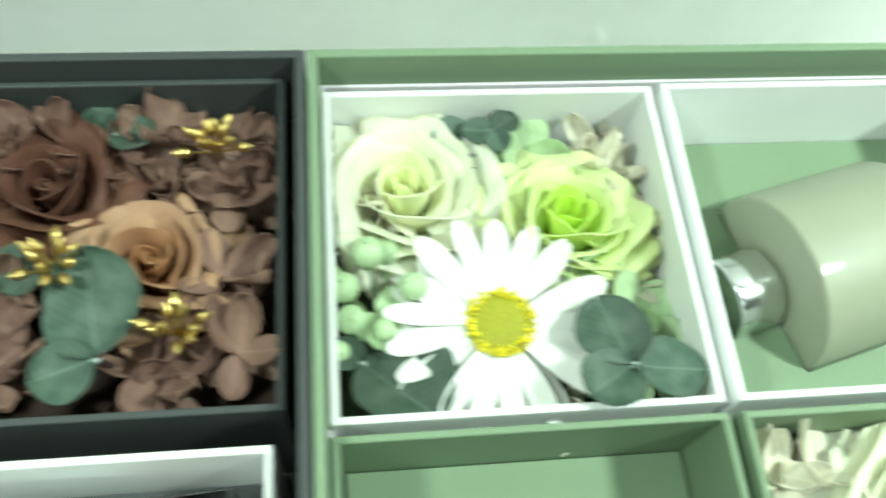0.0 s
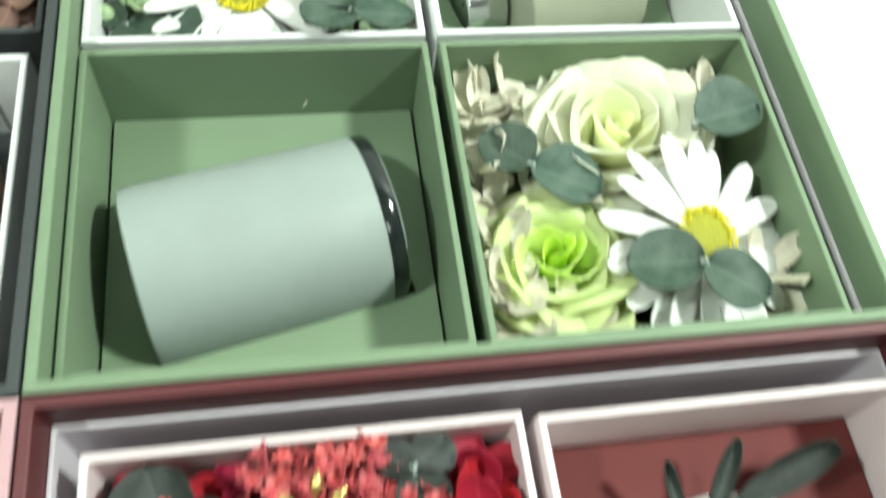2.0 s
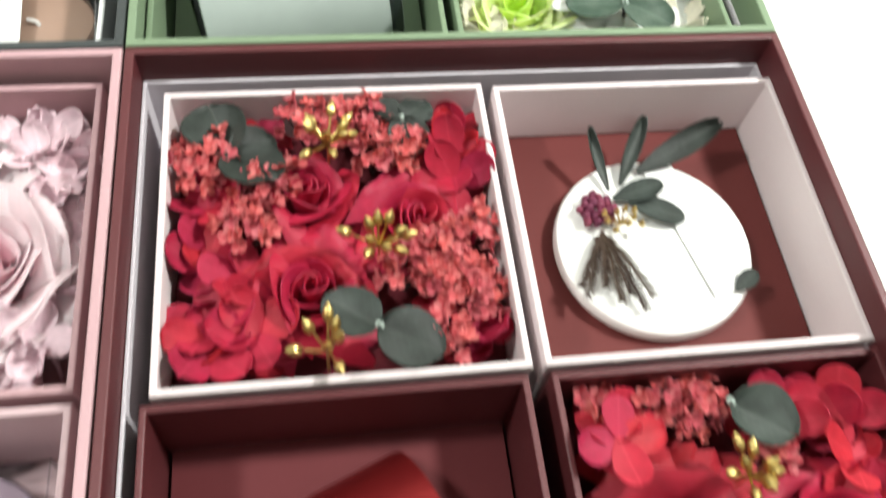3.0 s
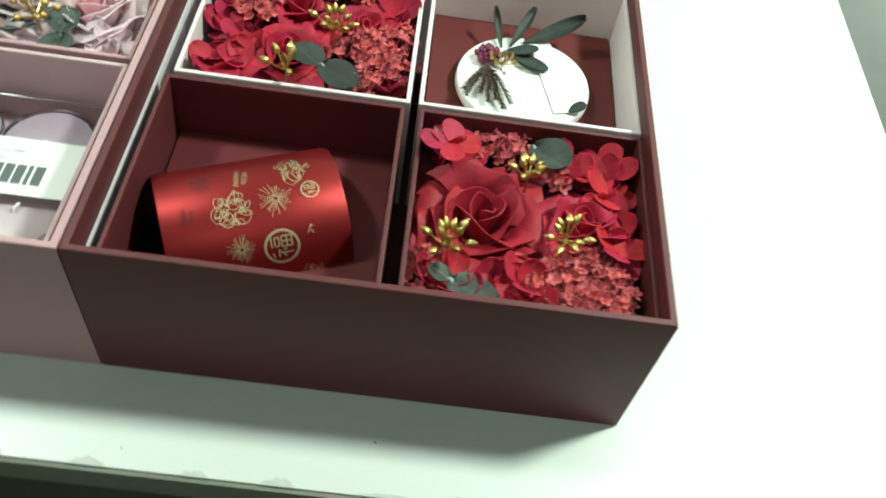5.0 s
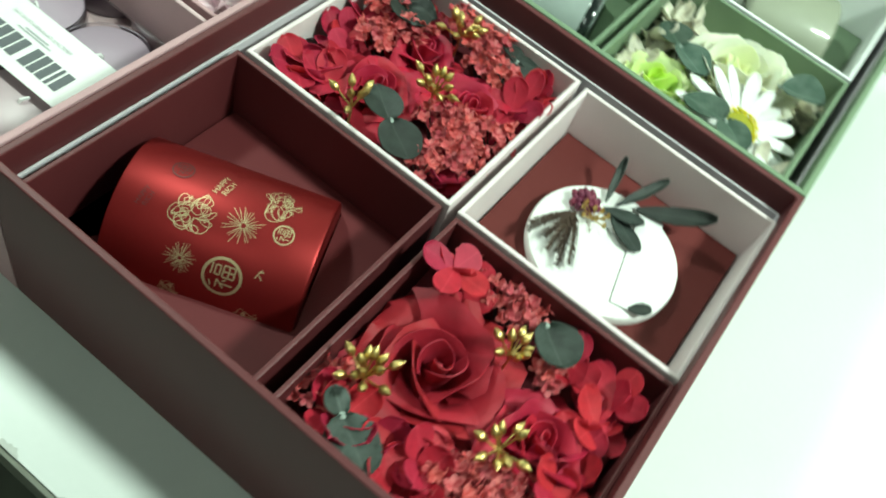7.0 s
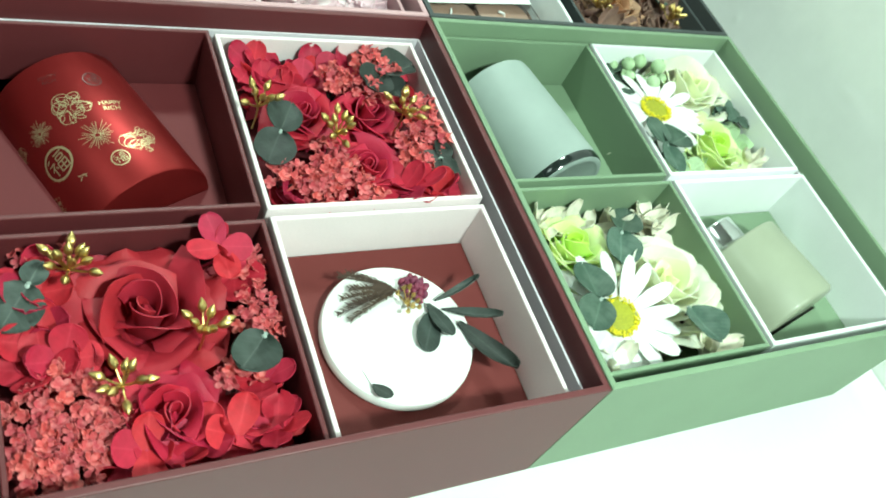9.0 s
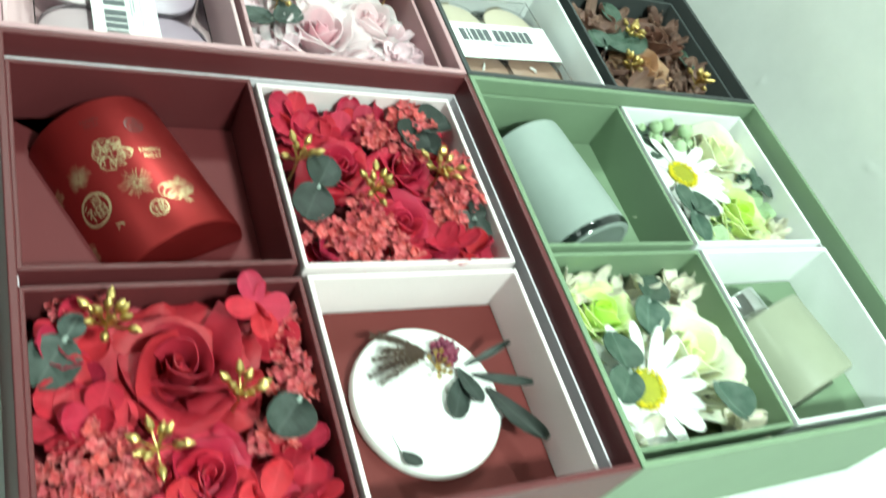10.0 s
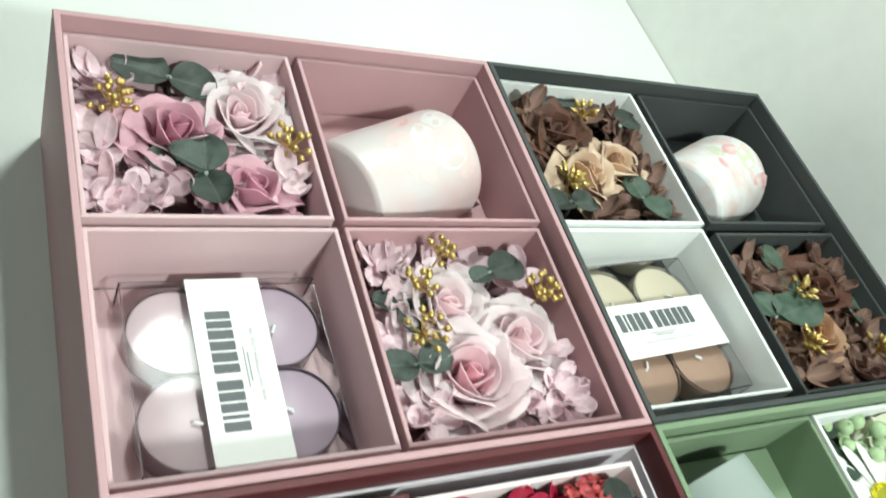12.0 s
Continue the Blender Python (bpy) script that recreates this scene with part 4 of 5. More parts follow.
def tablet():
    th = thing("scented_tablet", pose(.1820, -.0725, 0.0507), "round white scented tablet with dried flowers, on its insert", "scented tablet")
    r = 0.0363
    v, f = lathe([(r * .9, 0), (r * .985, .0008), (r, .002), (r, .0050), (r * .985, .0066), (r * .95, .0074), (.001, .0076)], 72)
    put("disc", mesh("disc", v, f, SOAP), th)
    v, f = slab(.0100, -.027, .0076, .0220, .029, .0080)
    band = put("paper_strip", mesh("paper_strip", v, f, PAPERW, False), th, pose(0, 0, 0.0003, 0, -1, 14), "white folded paper strip")
    rg = random.Random(4)
    for x, y, deg, ln, wd, up in ((-.012, .018, 14, .020, .011, .15), (-.008, .020, -32, .024, .013, .05), (-.008, .024, 62, .028, .006, .45), (.000, .030, 24, .036, .010, .40),
                                  (-.013, .022, 100, .024, .004, .5), (.024, -.022, 35, .010, .007, .30)):
        p = oval_petal(ln, wd, up * 0.6, 0.9, rg, 7, 0.0004, 0.2)
        put("leaf", mesh("leaf", *p, EUC_DARK), th, pose(x, y, .0092, rg.uniform(-20, 20), -20 * up, deg), "dark green pressed leaf")
    for i in range(22):
        a, k = i * 2.4, 0.0068 * math.sqrt((i + .5) / 22)
        v, f = ball(0.0017, 7, 5, 1, 1, 1.4)
        put("bud", mesh("bud", v, f, PURPLE), th, pose(-.020 + k * math.cos(a), .013 + k * math.sin(a), .0106 + .003 * (1 - k / .0068), rg.uniform(-30, 30), rg.uniform(-30, 30), 0))
    for i in range(7):
        a = radians(-118 + i * 9 + rg.uniform(-4, 4))
        ln = rg.uniform(.022, .034)
        st, en = Vector((-.020, .004, .0106)), Vector((-.020 + ln * math.cos(a), .004 + ln * math.sin(a), .0100))
        parts = [tube([st, (st + en) / 2 + Vector((0, 0, .002)), en], .0005, .0003, 5)]
        for s in range(26):
            p = st.lerp(en, (s + 2) / 28) + Vector((0, 0, .002 * math.sin(math.pi * s / 28)))
            for sd in (-1, 1):
                d = Vector((math.cos(a + sd * .7), math.sin(a + sd * .7), rg.uniform(-.2, .5))) * .0026
                parts.append(tube([p, p + d], .0004, .0002, 3))
        put("sprig", mesh("sprig", *merge(parts), SPRIG), th, None, "dried brown feathery sprig")
    for i in range(9):
        a = 2 * math.pi * i / 9
        e = Vector((.0065 * math.cos(a) * rg.uniform(.5, 1.3), .005 * math.sin(a) * rg.uniform(.5, 1.3), .004))
        v, f = merge([tube([(0, 0, 0), e], .0004, .0003, 5), moved(lathe([(.0004, -.001), (.0012, 0), (.0009, .0014), (.0002, .0026)], 7), Matrix.Translation(e))])
        put("gold_bud", mesh("gold_bud", v, f, GOLD), th, pose(-.012, .007, .0102), "gold painted bud")


def pillar(at, z, mat, label, r, h, dome, inlays):
    th = thing("pillar_candle", lying(at, z), label, "candle", "pillar candles")
    prof = [(.001, -h)] + [(r * (0.9 + 0.1 * math.sin(math.pi / 2 * i / 4)), -h + 0.003 * i / 4) for i in range(5)]
    prof += [(r, h - dome)] + [(r * math.cos(math.pi / 2 * i / 8) ** 0.55, h - dome + dome * math.sin(math.pi / 2 * i / 8)) for i in range(1, 8)] + [(.001, h)]
    v, f = lathe(prof, 64, "x", True, True)
    body = put("wax", mesh("wax", v, f, mat), th)
    rg = random.Random(len(label))
    for ang, al, ln, wd, m in inlays:
        pts = []
        for s in range(20):
            a = 2 * math.pi * s / 20
            k = rg.uniform(0.85, 1.1)
            pts.append((ln / 2 * math.cos(a) * k, wd / 2 * math.sin(a) * k, 0))
        me = mesh("inlay", [(0, 0, 0)] + pts, [(0, 1 + s, 1 + (s + 1) % 20) for s in range(20)], m)
        put("inlay", wrap(me, ang, al, rg.uniform(0, 90), r + 0.00012), body, None, "dried petal set into the wax")
    v, f = tube([(h - .001, 0, 0), (h + .004, .0005, .0005)], .0009, .0008)
    put("wick", mesh("wick", v, f, PAPERW), th)
    return th


def tealights(at, deg, floor, colours, label):
    """Four tealights under a clear lid with a printed paper sleeve; the sleeve runs along local x, its print reads along local x."""
    th = thing("tealight_pack", pose(*at, floor, 0, 0, deg), label, "tealights", "tealight packs")
    W, D, T = 0.087, 0.087, 0.0195
    v, f = loft([round_rect(-W / 2, -D / 2, W / 2, D / 2, .001, 0), round_rect(-W / 2, -D / 2, W / 2, D / 2, .001, T - .0006),
                                                   round_rect(-W / 2 + .0006, -D / 2 + .0006, W / 2 - .0006, D / 2 - .0006, .001, T)], False, True)
    case = put("clear_case", mesh("clear_case", v, f, ACETATE, False), th, None, "clear folded acetate case")
    case.visible_shadow = False
    lines = []
    for a, b in (((-1, -1), (1, -1)), ((1, -1), (1, 1)), ((1, 1), (-1, 1)), ((-1, 1), (-1, -1))):
        lines.append(tube([(a[0] * W / 2, a[1] * D / 2, T), (b[0] * W / 2, b[1] * D / 2, T)], .00035, .00035, 5))
        lines.append(tube([(a[0] * W / 2, a[1] * D / 2, 0.0004), (a[0] * W / 2, a[1] * D / 2, T)], .00035, .00035, 5))
    put("fold", mesh("fold", *merge(lines), CUP), case)
    for i, (x, y) in enumerate(((-1, -1), (1, -1), (-1, 1), (1, 1))):
        x, y = x * .0214, y * .0214
        c = put("tealight", mesh("tealight", *lathe([(.0208, .0004), (.0212, .001), (.0212, .0150), (.0208, .0151), (.0206, .0140)], 48, "z", True, False), CUP), th, pose(x, y, 0.0004), "small tealight in a clear cup")
        v, f = lathe([(.0205, .0006), (.0205, .0132), (.0196, .0138), (.001, .0138)], 48)
        put("wax", mesh("wax", v, f, colours[i]), c)
        v, f = tube([(0, 0, .0137), (.0007, .0003, .0154), (.0045 if i % 2 else .004, .002, .0156)], .0008, .0007)
        put("wick", mesh("wick", v, f, PAPERW), c, pose(0, 0, 0, 0, 0, 40 + 90 * i))
    w = 0.0165
    prof = [(-.0442, 0.0005), (-.0442, T + .0004), (-.0438, T + .0009), (.0438, T + .0009), (.0442, T + .0004), (.0442, 0.0005)]
    v, f = [], []
    for s, y in ((0, -w), (0, w)):
        v += [(x, y, z) for x, z in prof] + [(x * .995, y, z - .0004 if z > .005 else z) for x, z in prof]
    n = len(prof)
    for i in range(n - 1):
        f += [(i, i + 1, 2 * n + i + 1, 2 * n + i), (n + i + 1, n + i, 3 * n + i, 3 * n + i + 1), (i + 1, i, n + i, n + i + 1), (2 * n + i, 2 * n + i + 1, 3 * n + i + 1, 3 * n + i)]
    sleeve = put("sleeve", mesh("sleeve", v, f, PAPERW, False), th, None, "white paper sleeve with grey printed bars")
    # the maker's mark as plain upright bars, and the small print below it
    zt = T + .0011
    for x, ww in ((-.030, .0042), (-.0245, .0017), (-.0215, .0040), (-.0165, .0040), (-.0115, .0044), (-.0035, .0042), (.0018, .0044), (.0073, .0044), (.0128, .0044), (.0182, .0036), (.0228, .0040)):
        v, f = slab(x, -.0005, zt, x + ww, .0105, zt + .0001)
        put("bar", mesh("bar", v, f, INK, False), sleeve, None, "dark grey printed bar")
    v, f = merge([slab(-.011, -.0036, zt, .009, -.0030, zt + .0001), slab(-.008, -.0052, zt, .006, -.0044, zt + .0001)])
    put("rule", mesh("rule", v, f, PALEINK, False), sleeve)
    me = text_mesh("HEALTHY OPTIMISM LOVE LIFE", .0026, "small_print", PALEINK)
    put("small_print", me, sleeve, pose(0, -.0085, zt + .0001), "fine grey small print")


cup()
bottle()
tin()
tablet()
pillar(PCAN_AT, 0.045, CANDLE, "white pillar candle with pale petals, lying in its tray", .0340, .043, .010,
       [(70, .018, .026, .020, CANDLE_PINK), (95, .006, .022, .014, CANDLE_PINK), (52, .026, .016, .012, PALE_INLAY), (112, .024, .020, .014, CANDLE_PINK), (84, .022, .010, .005, PALE_INLAY), (66, .006, .012, .006, PALE_INLAY), (100, -.010, .020, .010, PALE_INLAY), (74, -.014, .022, .008, PALE_INLAY), (122, .004, .016, .008, PETAL_INLAY), (58, -.004, .010, .012, PALE_INLAY)])
pillar(YCAN_AT, 0.046, CANDLE_PINK, "white candle with pink petals, lying in its tray", .0325, .041, .016,
       [(104, .008, .017, .011, PETAL_INLAY), (118, .016, .014, .010, PALE_INLAY), (84, .015, .022, .017, LEAF_INLAY), (52, .019, .018, .008, PETAL_INLAY), (62, .010, .012, .006, PALE_INLAY), (44, .026, .012, .007, PETAL_INLAY), (96, .022, .010, .006, PALE_INLAY), (70, -.004, .018, .012, PALE_INLAY), (112, -.004, .014, .012, LEAF_INLAY), (92, -.012, .012, .006, PETAL_INLAY)])
tealights((-.0632, -.1762), 180, 0.0368, (WAX_LILAC, WAX_LILAC, WAX_PALE, WAX_PALE), "four lilac tealights in a clear case with a white sleeve")
tealights((-.0640, .0620), 94, 0.0423, (WAX_TAN, WAX_TAN, WAX_CREAM, WAX_CREAM), "cream and tan tealights in a clear case with white sleeve")

# ---- flowers, tray by tray ----

# red flowers in the pale tray of the red box
rose((0.059, -0.089, 0.072), 0.0199, ROSE_RED, 6, -4)
rose((0.059, -0.053, 0.072), 0.0189, ROSE_RED, -5, 3)
rose((0.096, -0.065, 0.072), 0.0199, ROSE_RED, 0, 8)
hydrangea(HYD_RED, 0.0269, [(0.026, -0.075, 0.065), (0.035, -0.082, 0.067), (0.026, -0.054, 0.066), (0.026, -0.097, 0.068), (0.041, -0.103, 0.068), (0.026, -0.067, 0.064), (0.031, -0.104, 0.063), (0.026, -0.106, 0.070), (0.043, -0.090, 0.065)])
hydrangea(HYD_RED, 0.0269, [(0.110, -0.027, 0.065), (0.110, -0.042, 0.071), (0.110, -0.031, 0.067), (0.110, -0.050, 0.070), (0.110, -0.035, 0.067)])
hydrangea(HYD_RED, 0.0224, [(0.024, -0.025, 0.064), (0.043, -0.025, 0.060), (0.112, -0.102, 0.064), (0.112, -0.105, 0.066), (0.104, -0.094, 0.063)])
star_cluster((0.059, -0.023, 0.074), 0.009)
star_cluster((0.073, -0.025, 0.074), 0.0108)
star_cluster((0.082, -0.022, 0.074), 0.0081)
star_cluster((0.083, -0.037, 0.074), 0.009)
star_cluster((0.094, -0.037, 0.074), 0.009)
star_cluster((0.025, -0.039, 0.074), 0.0117)
star_cluster((0.045, -0.052, 0.074), 0.0099)
star_cluster((0.040, -0.066, 0.074), 0.0099)
star_cluster((0.050, -0.047, 0.074), 0.0081)
star_cluster((0.101, -0.079, 0.074), 0.0099)
star_cluster((0.108, -0.091, 0.074), 0.0108)
star_cluster((0.112, -0.095, 0.074), 0.0108)
star_cluster((0.090, -0.085, 0.074), 0.009)
star_cluster((0.114, -0.072, 0.074), 0.009)
star_cluster((0.101, -0.109, 0.074), 0.0081)
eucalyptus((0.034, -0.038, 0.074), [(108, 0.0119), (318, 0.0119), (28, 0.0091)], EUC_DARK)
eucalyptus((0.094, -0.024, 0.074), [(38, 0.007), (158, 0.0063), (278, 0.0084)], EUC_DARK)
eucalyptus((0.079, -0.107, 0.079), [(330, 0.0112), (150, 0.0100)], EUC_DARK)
gold_sprig((0.067, -0.038, 0.080), 0.0087, 11, False, 60)
gold_sprig((0.081, -0.079, 0.080), 0.0087, 10, False, 20)
gold_sprig((0.063, -0.114, 0.080), 0.0081, 7, False, 100)

# red flowers in the maroon tray of the red box
rose((0.163, -0.181, 0.072), 0.0305, ROSE_RED_BIG, -4, -2)
rose((0.209, -0.178, 0.071), 0.0225, ROSE_RED, 4, 6)
hydrangea(HYD_RED, 0.0246, [(0.144, -0.149, 0.081)])
hydrangea(HYD_RED, 0.0269, [(0.200, -0.142, 0.068), (0.216, -0.142, 0.064), (0.221, -0.142, 0.069), (0.221, -0.157, 0.068), (0.221, -0.171, 0.065), (0.221, -0.196, 0.063), (0.221, -0.190, 0.070)])
hydrangea(HYD_RED, 0.0269, [(0.150, -0.142, 0.065), (0.145, -0.219, 0.067), (0.150, -0.219, 0.068), (0.172, -0.219, 0.067), (0.180, -0.212, 0.068), (0.165, -0.219, 0.064), (0.183, -0.219, 0.067)])
star_cluster((0.146, -0.135, 0.069), 0.0081)
star_cluster((0.165, -0.136, 0.069), 0.009)
star_cluster((0.177, -0.136, 0.069), 0.009)
star_cluster((0.173, -0.139, 0.069), 0.0081)
star_cluster((0.196, -0.151, 0.069), 0.0081)
star_cluster((0.194, -0.211, 0.069), 0.0108)
star_cluster((0.204, -0.203, 0.069), 0.0108)
star_cluster((0.214, -0.203, 0.069), 0.0108)
star_cluster((0.202, -0.223, 0.069), 0.0108)
star_cluster((0.214, -0.219, 0.069), 0.0126)
star_cluster((0.220, -0.212, 0.069), 0.0099)
star_cluster((0.221, -0.224, 0.069), 0.0099)
star_cluster((0.138, -0.210, 0.069), 0.0081)
star_cluster((0.137, -0.219, 0.069), 0.0072)
eucalyptus((0.184, -0.139, 0.075), [(318, 0.0108)], EUC)
eucalyptus((0.150, -0.221, 0.074), [(330, 0.0119), (150, 0.0056)], EUC)
gold_sprig((0.147, -0.207, 0.079), 0.0087, 12, False, 10)
gold_sprig((0.181, -0.163, 0.080), 0.007, 9, False, 70)
gold_sprig((0.198, -0.195, 0.078), 0.0075, 9, False, 130)

# daisy and green roses in the white tray of the green box
rose((0.030, 0.199, 0.068), 0.0325, ROSE_WHITE, -2, 2)
rose((0.083, 0.187, 0.066), 0.0290, ROSE_LIME, -6, 6)
daisy((0.0550, 0.1495, 0.070), .0355, 2, -2)
hydrangea(HYD_CREAM, 0.0246, [(0.026, 0.219, 0.058), (0.015, 0.212, 0.061), (0.015, 0.197, 0.061), (0.015, 0.188, 0.055), (0.015, 0.185, 0.055), (0.035, 0.219, 0.056)])
hydrangea(HYD_CREAM, 0.0246, [(0.096, 0.213, 0.060), (0.104, 0.219, 0.055), (0.104, 0.201, 0.057), (0.104, 0.187, 0.054), (0.102, 0.169, 0.056), (0.100, 0.210, 0.055)])
hydrangea(HYD_CREAM, 0.0224, [(0.068, 0.130, 0.055), (0.076, 0.127, 0.054)])
hydrangea(HYD_MINT, 0.0291, [(0.073, 0.217, 0.057), (0.100, 0.154, 0.059), (0.089, 0.160, 0.057), (0.102, 0.137, 0.059)])
eucalyptus((0.014, 0.142, 0.062), [(318, 0.0165), (138, 0.006)], EUC_GREEN)
eucalyptus((0.091, 0.132, 0.0775), [(108, 0.0122), (352, 0.0112), (210, 0.0102)], EUC_GREEN)
eucalyptus((0.057, 0.223, 0.062), [(208, 0.0098), (248, 0.0084)], EUC_GREEN)
eucalyptus((0.061, 0.220, 0.068), [(38, 0.0056), (178, 0.0056), (288, 0.0049)], EUC_GREEN)
berry_sprig((0.017, 0.161, 0.066))

# rose and daisy in the green tray of the green box
rose((0.178, 0.086, 0.068), 0.0342, ROSE_WHITE, -4, -2)
rose((0.148, 0.040, 0.064), 0.0285, ROSE_LIME, 5, -4)
daisy((0.196, 0.040, 0.069), .036, 10, 10)
hydrangea(HYD_CREAM, 0.0246, [(0.133, 0.099, 0.059), (0.143, 0.105, 0.060), (0.130, 0.080, 0.057), (0.132, 0.064, 0.053), (0.131, 0.045, 0.059), (0.130, 0.028, 0.060), (0.136, 0.021, 0.059), (0.153, 0.019, 0.057), (0.130, 0.105, 0.058)])
hydrangea(HYD_CREAM, 0.0246, [(0.212, 0.105, 0.054), (0.219, 0.100, 0.059), (0.219, 0.101, 0.057), (0.219, 0.023, 0.054), (0.219, 0.019, 0.053), (0.219, 0.031, 0.059)])
eucalyptus((0.145, 0.072, 0.068), [(138, 0.0105), (328, 0.0126)], EUC_GREEN)
eucalyptus((0.201, 0.079, 0.077), [(10, 0.0125)], EUC_GREEN)
eucalyptus((0.189, 0.028, 0.077), [(175, 0.0125), (318, 0.0112)], EUC_GREEN)

# pink flowers in the pale tray of the pink box
rose((-0.184, -0.187, 0.071), 0.0296, ROSE_MAUVE, -6, 4)
rose((-0.200, -0.153, 0.069), 0.0262, ROSE_PINK, 6, 6)
rose((-0.152, -0.155, 0.069), 0.0251, ROSE_MAUVE, 6, 4)
hydrangea(HYD_BLUSH, 0.0269, [(-0.223, -0.149, 0.063), (-0.223, -0.136, 0.056), (-0.223, -0.136, 0.061), (-0.223, -0.136, 0.058), (-0.213, -0.136, 0.056), (-0.223, -0.153, 0.057)])
hydrangea(HYD_BLUSH, 0.0269, [(-0.223, -0.219, 0.061), (-0.223, -0.217, 0.062), (-0.192, -0.218, 0.055), (-0.177, -0.221, 0.060), (-0.168, -0.214, 0.055), (-0.152, -0.223, 0.061), (-0.219, -0.223, 0.058), (-0.146, -0.216, 0.062)])
hydrangea(HYD_BLUSH, 0.0269, [(-0.152, -0.197, 0.065), (-0.223, -0.170, 0.061), (-0.160, -0.136, 0.065), (-0.152, -0.136, 0.059), (-0.148, -0.157, 0.058), (-0.148, -0.209, 0.062), (-0.147, -0.170, 0.057)])
eucalyptus((-0.222, -0.186, 0.068), [(255, 0.0147), (70, 0.0126)], EUC)
eucalyptus((-0.155, -0.179, 0.074), [(175, 0.0112), (10, 0.0112), (240, 0.0105)], EUC)
eucalyptus((-0.165, -0.189, 0.070), [(270, 0.0084)], EUC)
gold_sprig((-0.193, -0.216, 0.076), 0.0081, 19, True, 10)
gold_sprig((-0.172, -0.136, 0.076), 0.0075, 13, True, 50)

# pink flowers in the pink tray of the pink box
rose((-0.043, -0.074, 0.071), 0.0293, ROSE_BLUSH, 2, -4)
rose((-0.081, -0.072, 0.069), 0.0256, ROSE_PINK, -4, 4)
rose((-0.060, -0.038, 0.068), 0.0281, ROSE_PINK, 4, 4)
hydrangea(HYD_BLUSH, 0.0246, [(-0.109, -0.095, 0.061), (-0.109, -0.093, 0.062), (-0.108, -0.102, 0.064), (-0.109, -0.072, 0.060), (-0.109, -0.046, 0.059), (-0.089, -0.096, 0.066), (-0.101, -0.020, 0.062)])
hydrangea(HYD_BLUSH, 0.0246, [(-0.030, -0.029, 0.065), (-0.030, -0.019, 0.064), (-0.027, -0.040, 0.060), (-0.021, -0.023, 0.061), (-0.024, -0.051, 0.061), (-0.020, -0.034, 0.062), (-0.039, -0.023, 0.062), (-0.055, -0.019, 0.061)])
hydrangea(HYD_BLUSH, 0.0246, [(-0.031, -0.105, 0.060), (-0.026, -0.096, 0.063), (-0.035, -0.094, 0.059), (-0.022, -0.077, 0.058), (-0.070, -0.104, 0.061), (-0.023, -0.063, 0.057)])
eucalyptus((-0.096, -0.045, 0.073), [(110, 0.0112), (290, 0.007)], EUC)
eucalyptus((-0.081, -0.100, 0.067), [(60, 0.0112), (240, 0.007)], EUC)
eucalyptus((-0.050, -0.100, 0.069), [(90, 0.0091), (270, 0.0098)], EUC)
gold_sprig((-0.105, -0.073, 0.076), 0.0058, 10, True, 0)
gold_sprig((-0.087, -0.091, 0.076), 0.007, 10, True, 30)
gold_sprig((-0.080, -0.023, 0.076), 0.0081, 16, True, 60)
gold_sprig((-0.062, -0.096, 0.076), 0.0081, 11, True, 90)

# brown flowers in the white tray of the grey box
rose((-0.205, 0.047, 0.071), 0.0274, ROSE_BROWN, -4, -2)
rose((-0.169, 0.057, 0.071), 0.0251, ROSE_BEIGE, 3, -4)
rose((-0.182, 0.087, 0.069), 0.0228, ROSE_BEIGE, 2, 6)
hydrangea(HYD_BROWN, 0.0269, [(-0.224, 0.042, 0.061), (-0.222, 0.036, 0.067), (-0.224, 0.104, 0.063), (-0.224, 0.109, 0.063), (-0.224, 0.109, 0.059), (-0.224, 0.034, 0.062), (-0.224, 0.084, 0.064), (-0.207, 0.109, 0.059)])
hydrangea(HYD_BROWN, 0.0269, [(-0.200, 0.037, 0.062), (-0.187, 0.039, 0.062), (-0.184, 0.109, 0.057), (-0.171, 0.109, 0.062), (-0.155, 0.109, 0.061), (-0.192, 0.109, 0.062), (-0.147, 0.109, 0.060), (-0.167, 0.106, 0.063)])
hydrangea(HYD_BROWN, 0.0269, [(-0.152, 0.064, 0.063), (-0.153, 0.086, 0.057), (-0.148, 0.075, 0.057), (-0.142, 0.054, 0.062), (-0.204, 0.109, 0.065), (-0.176, 0.038, 0.059)])
eucalyptus((-0.209, 0.100, 0.073), [(120, 0.0112)], EUC)
eucalyptus((-0.145, 0.031, 0.071), [(90, 0.0098), (280, 0.0098)], EUC)
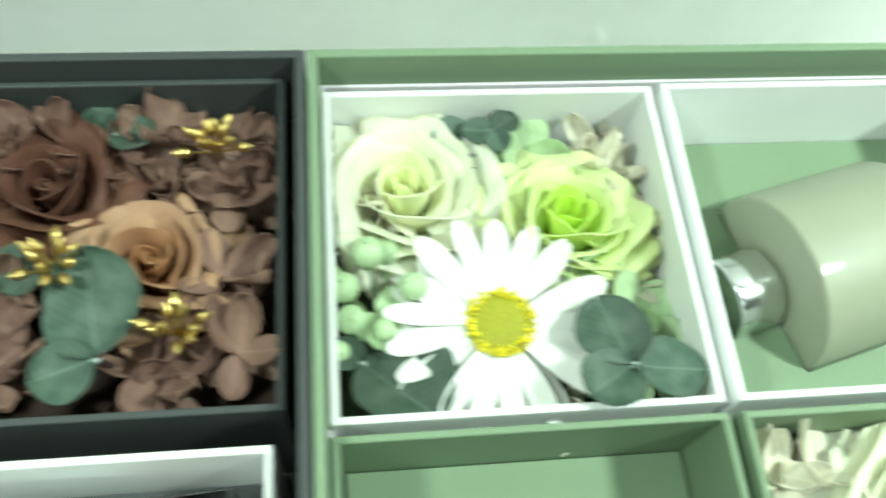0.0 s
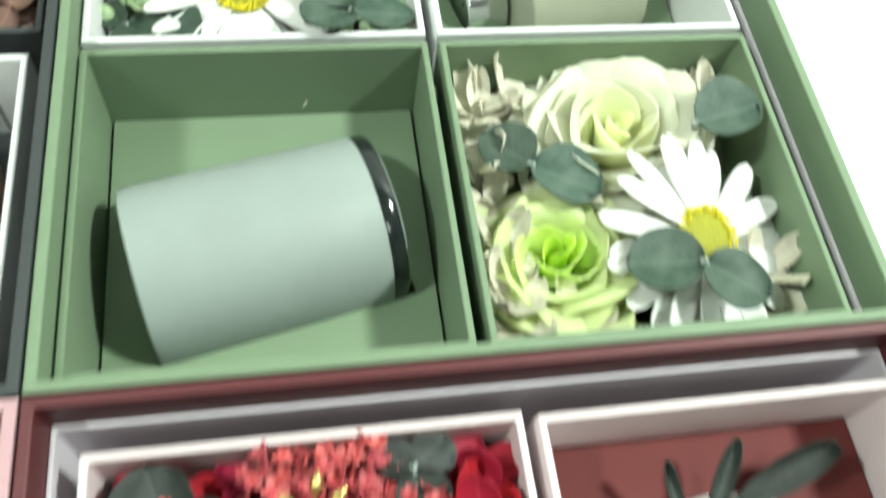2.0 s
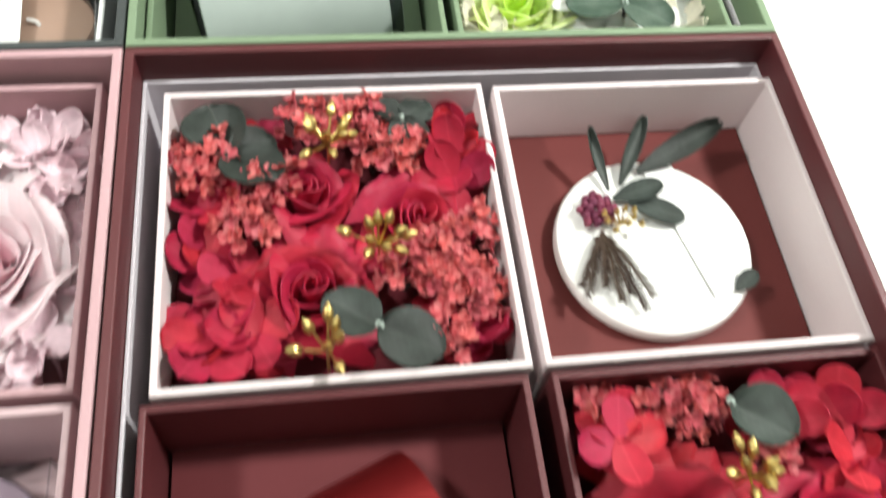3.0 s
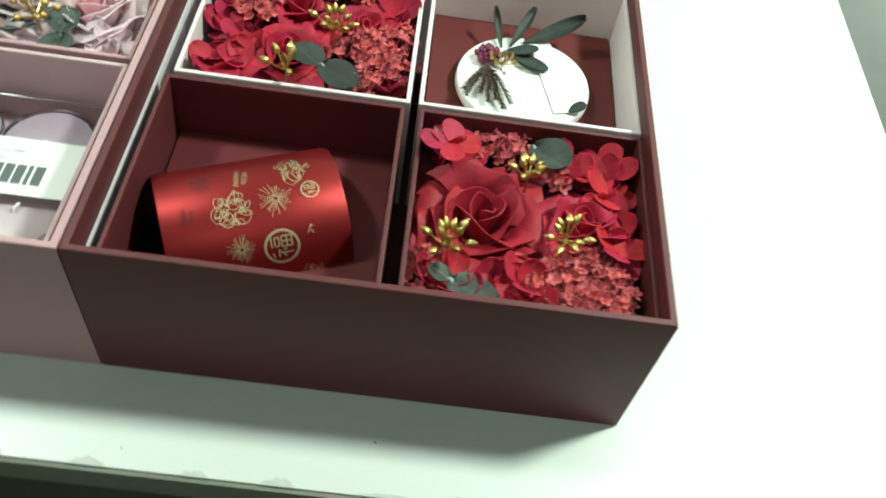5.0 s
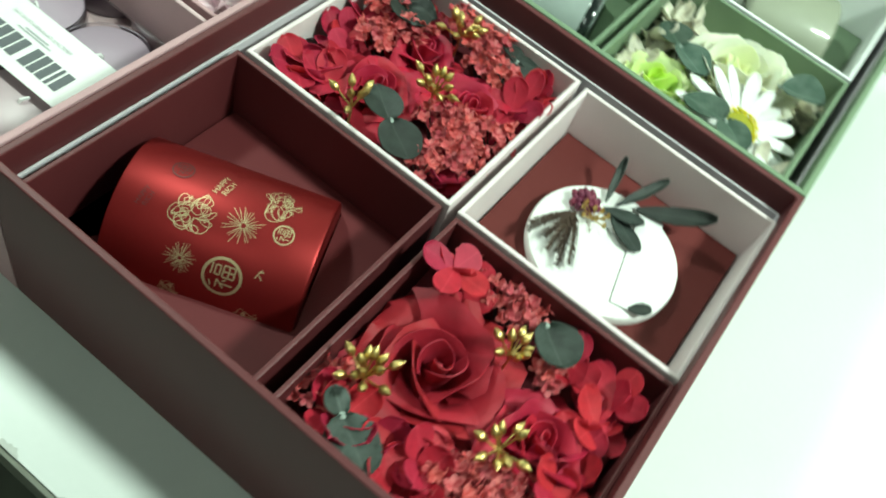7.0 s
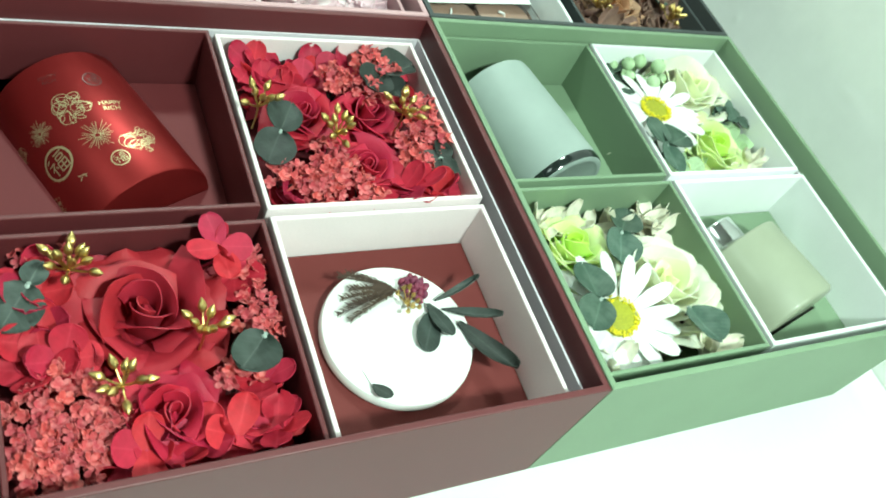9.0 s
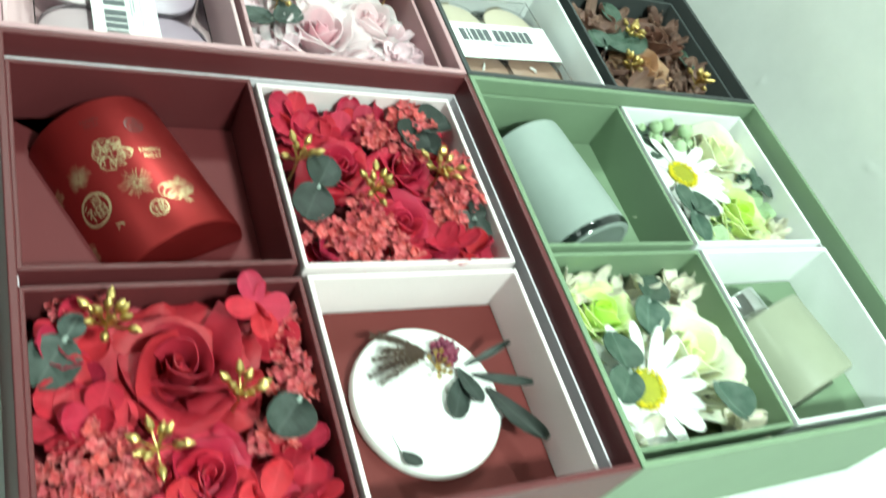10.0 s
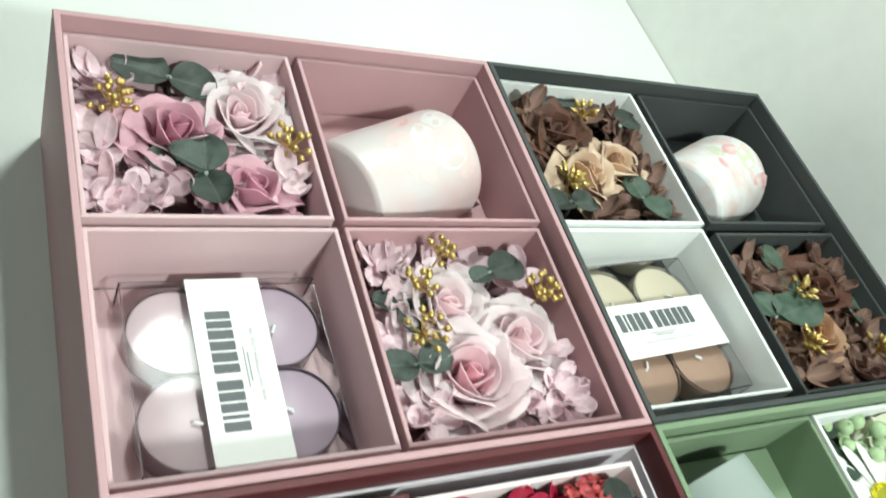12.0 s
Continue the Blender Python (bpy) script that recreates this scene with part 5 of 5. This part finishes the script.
eucalyptus((-0.150, 0.091, 0.069), [(30, 0.0105), (190, 0.0098)], EUC_GREEN)
eucalyptus((-0.229, 0.060, 0.069), [(100, 0.0084), (270, 0.0084)], EUC)
gold_sprig((-0.212, 0.068, 0.076), 0.007, 11, False, 0)
gold_sprig((-0.156, 0.032, 0.076), 0.0075, 12, False, 40)

# brown flowers in the grey tray of the grey box
rose((-0.081, 0.204, 0.068), 0.0285, ROSE_BROWN, -4, -4)
rose((-0.047, 0.175, 0.071), 0.0228, ROSE_TAN, 4, 4)
hydrangea(HYD_BROWN, 0.028, [(-0.086, 0.223, 0.063), (-0.097, 0.223, 0.064), (-0.071, 0.223, 0.062), (-0.105, 0.223, 0.062), (-0.044, 0.223, 0.062), (-0.051, 0.223, 0.062), (-0.105, 0.223, 0.064)])
hydrangea(HYD_BROWN, 0.028, [(-0.048, 0.206, 0.059), (-0.035, 0.207, 0.060), (-0.025, 0.200, 0.063), (-0.021, 0.223, 0.057), (-0.019, 0.207, 0.062), (-0.022, 0.211, 0.063), (-0.029, 0.223, 0.059), (-0.055, 0.219, 0.059)])
hydrangea(HYD_BROWN, 0.0291, [(-0.027, 0.171, 0.065), (-0.048, 0.143, 0.061), (-0.038, 0.143, 0.060), (-0.089, 0.163, 0.062), (-0.088, 0.146, 0.065), (-0.020, 0.163, 0.060), (-0.104, 0.179, 0.062), (-0.103, 0.157, 0.062), (-0.094, 0.141, 0.066)])
hydrangea(HYD_BROWN, 0.0291, [(-0.021, 0.145, 0.069)])
eucalyptus((-0.060, 0.144, 0.072), [(96, 0.0165), (196, 0.0098)], EUC_GREEN)
eucalyptus((-0.093, 0.173, 0.069), [(8, 0.0091), (188, 0.0105)], EUC_GREEN)
eucalyptus((-0.063, 0.223, 0.067), [(338, 0.0084), (128, 0.007)], EUC_GREEN)
gold_sprig((-0.029, 0.210, 0.076), 0.0075, 12, False, 0)
gold_sprig((-0.073, 0.171, 0.076), 0.007, 11, False, 50)
gold_sprig((-0.037, 0.149, 0.076), 0.007, 10, False, 120)
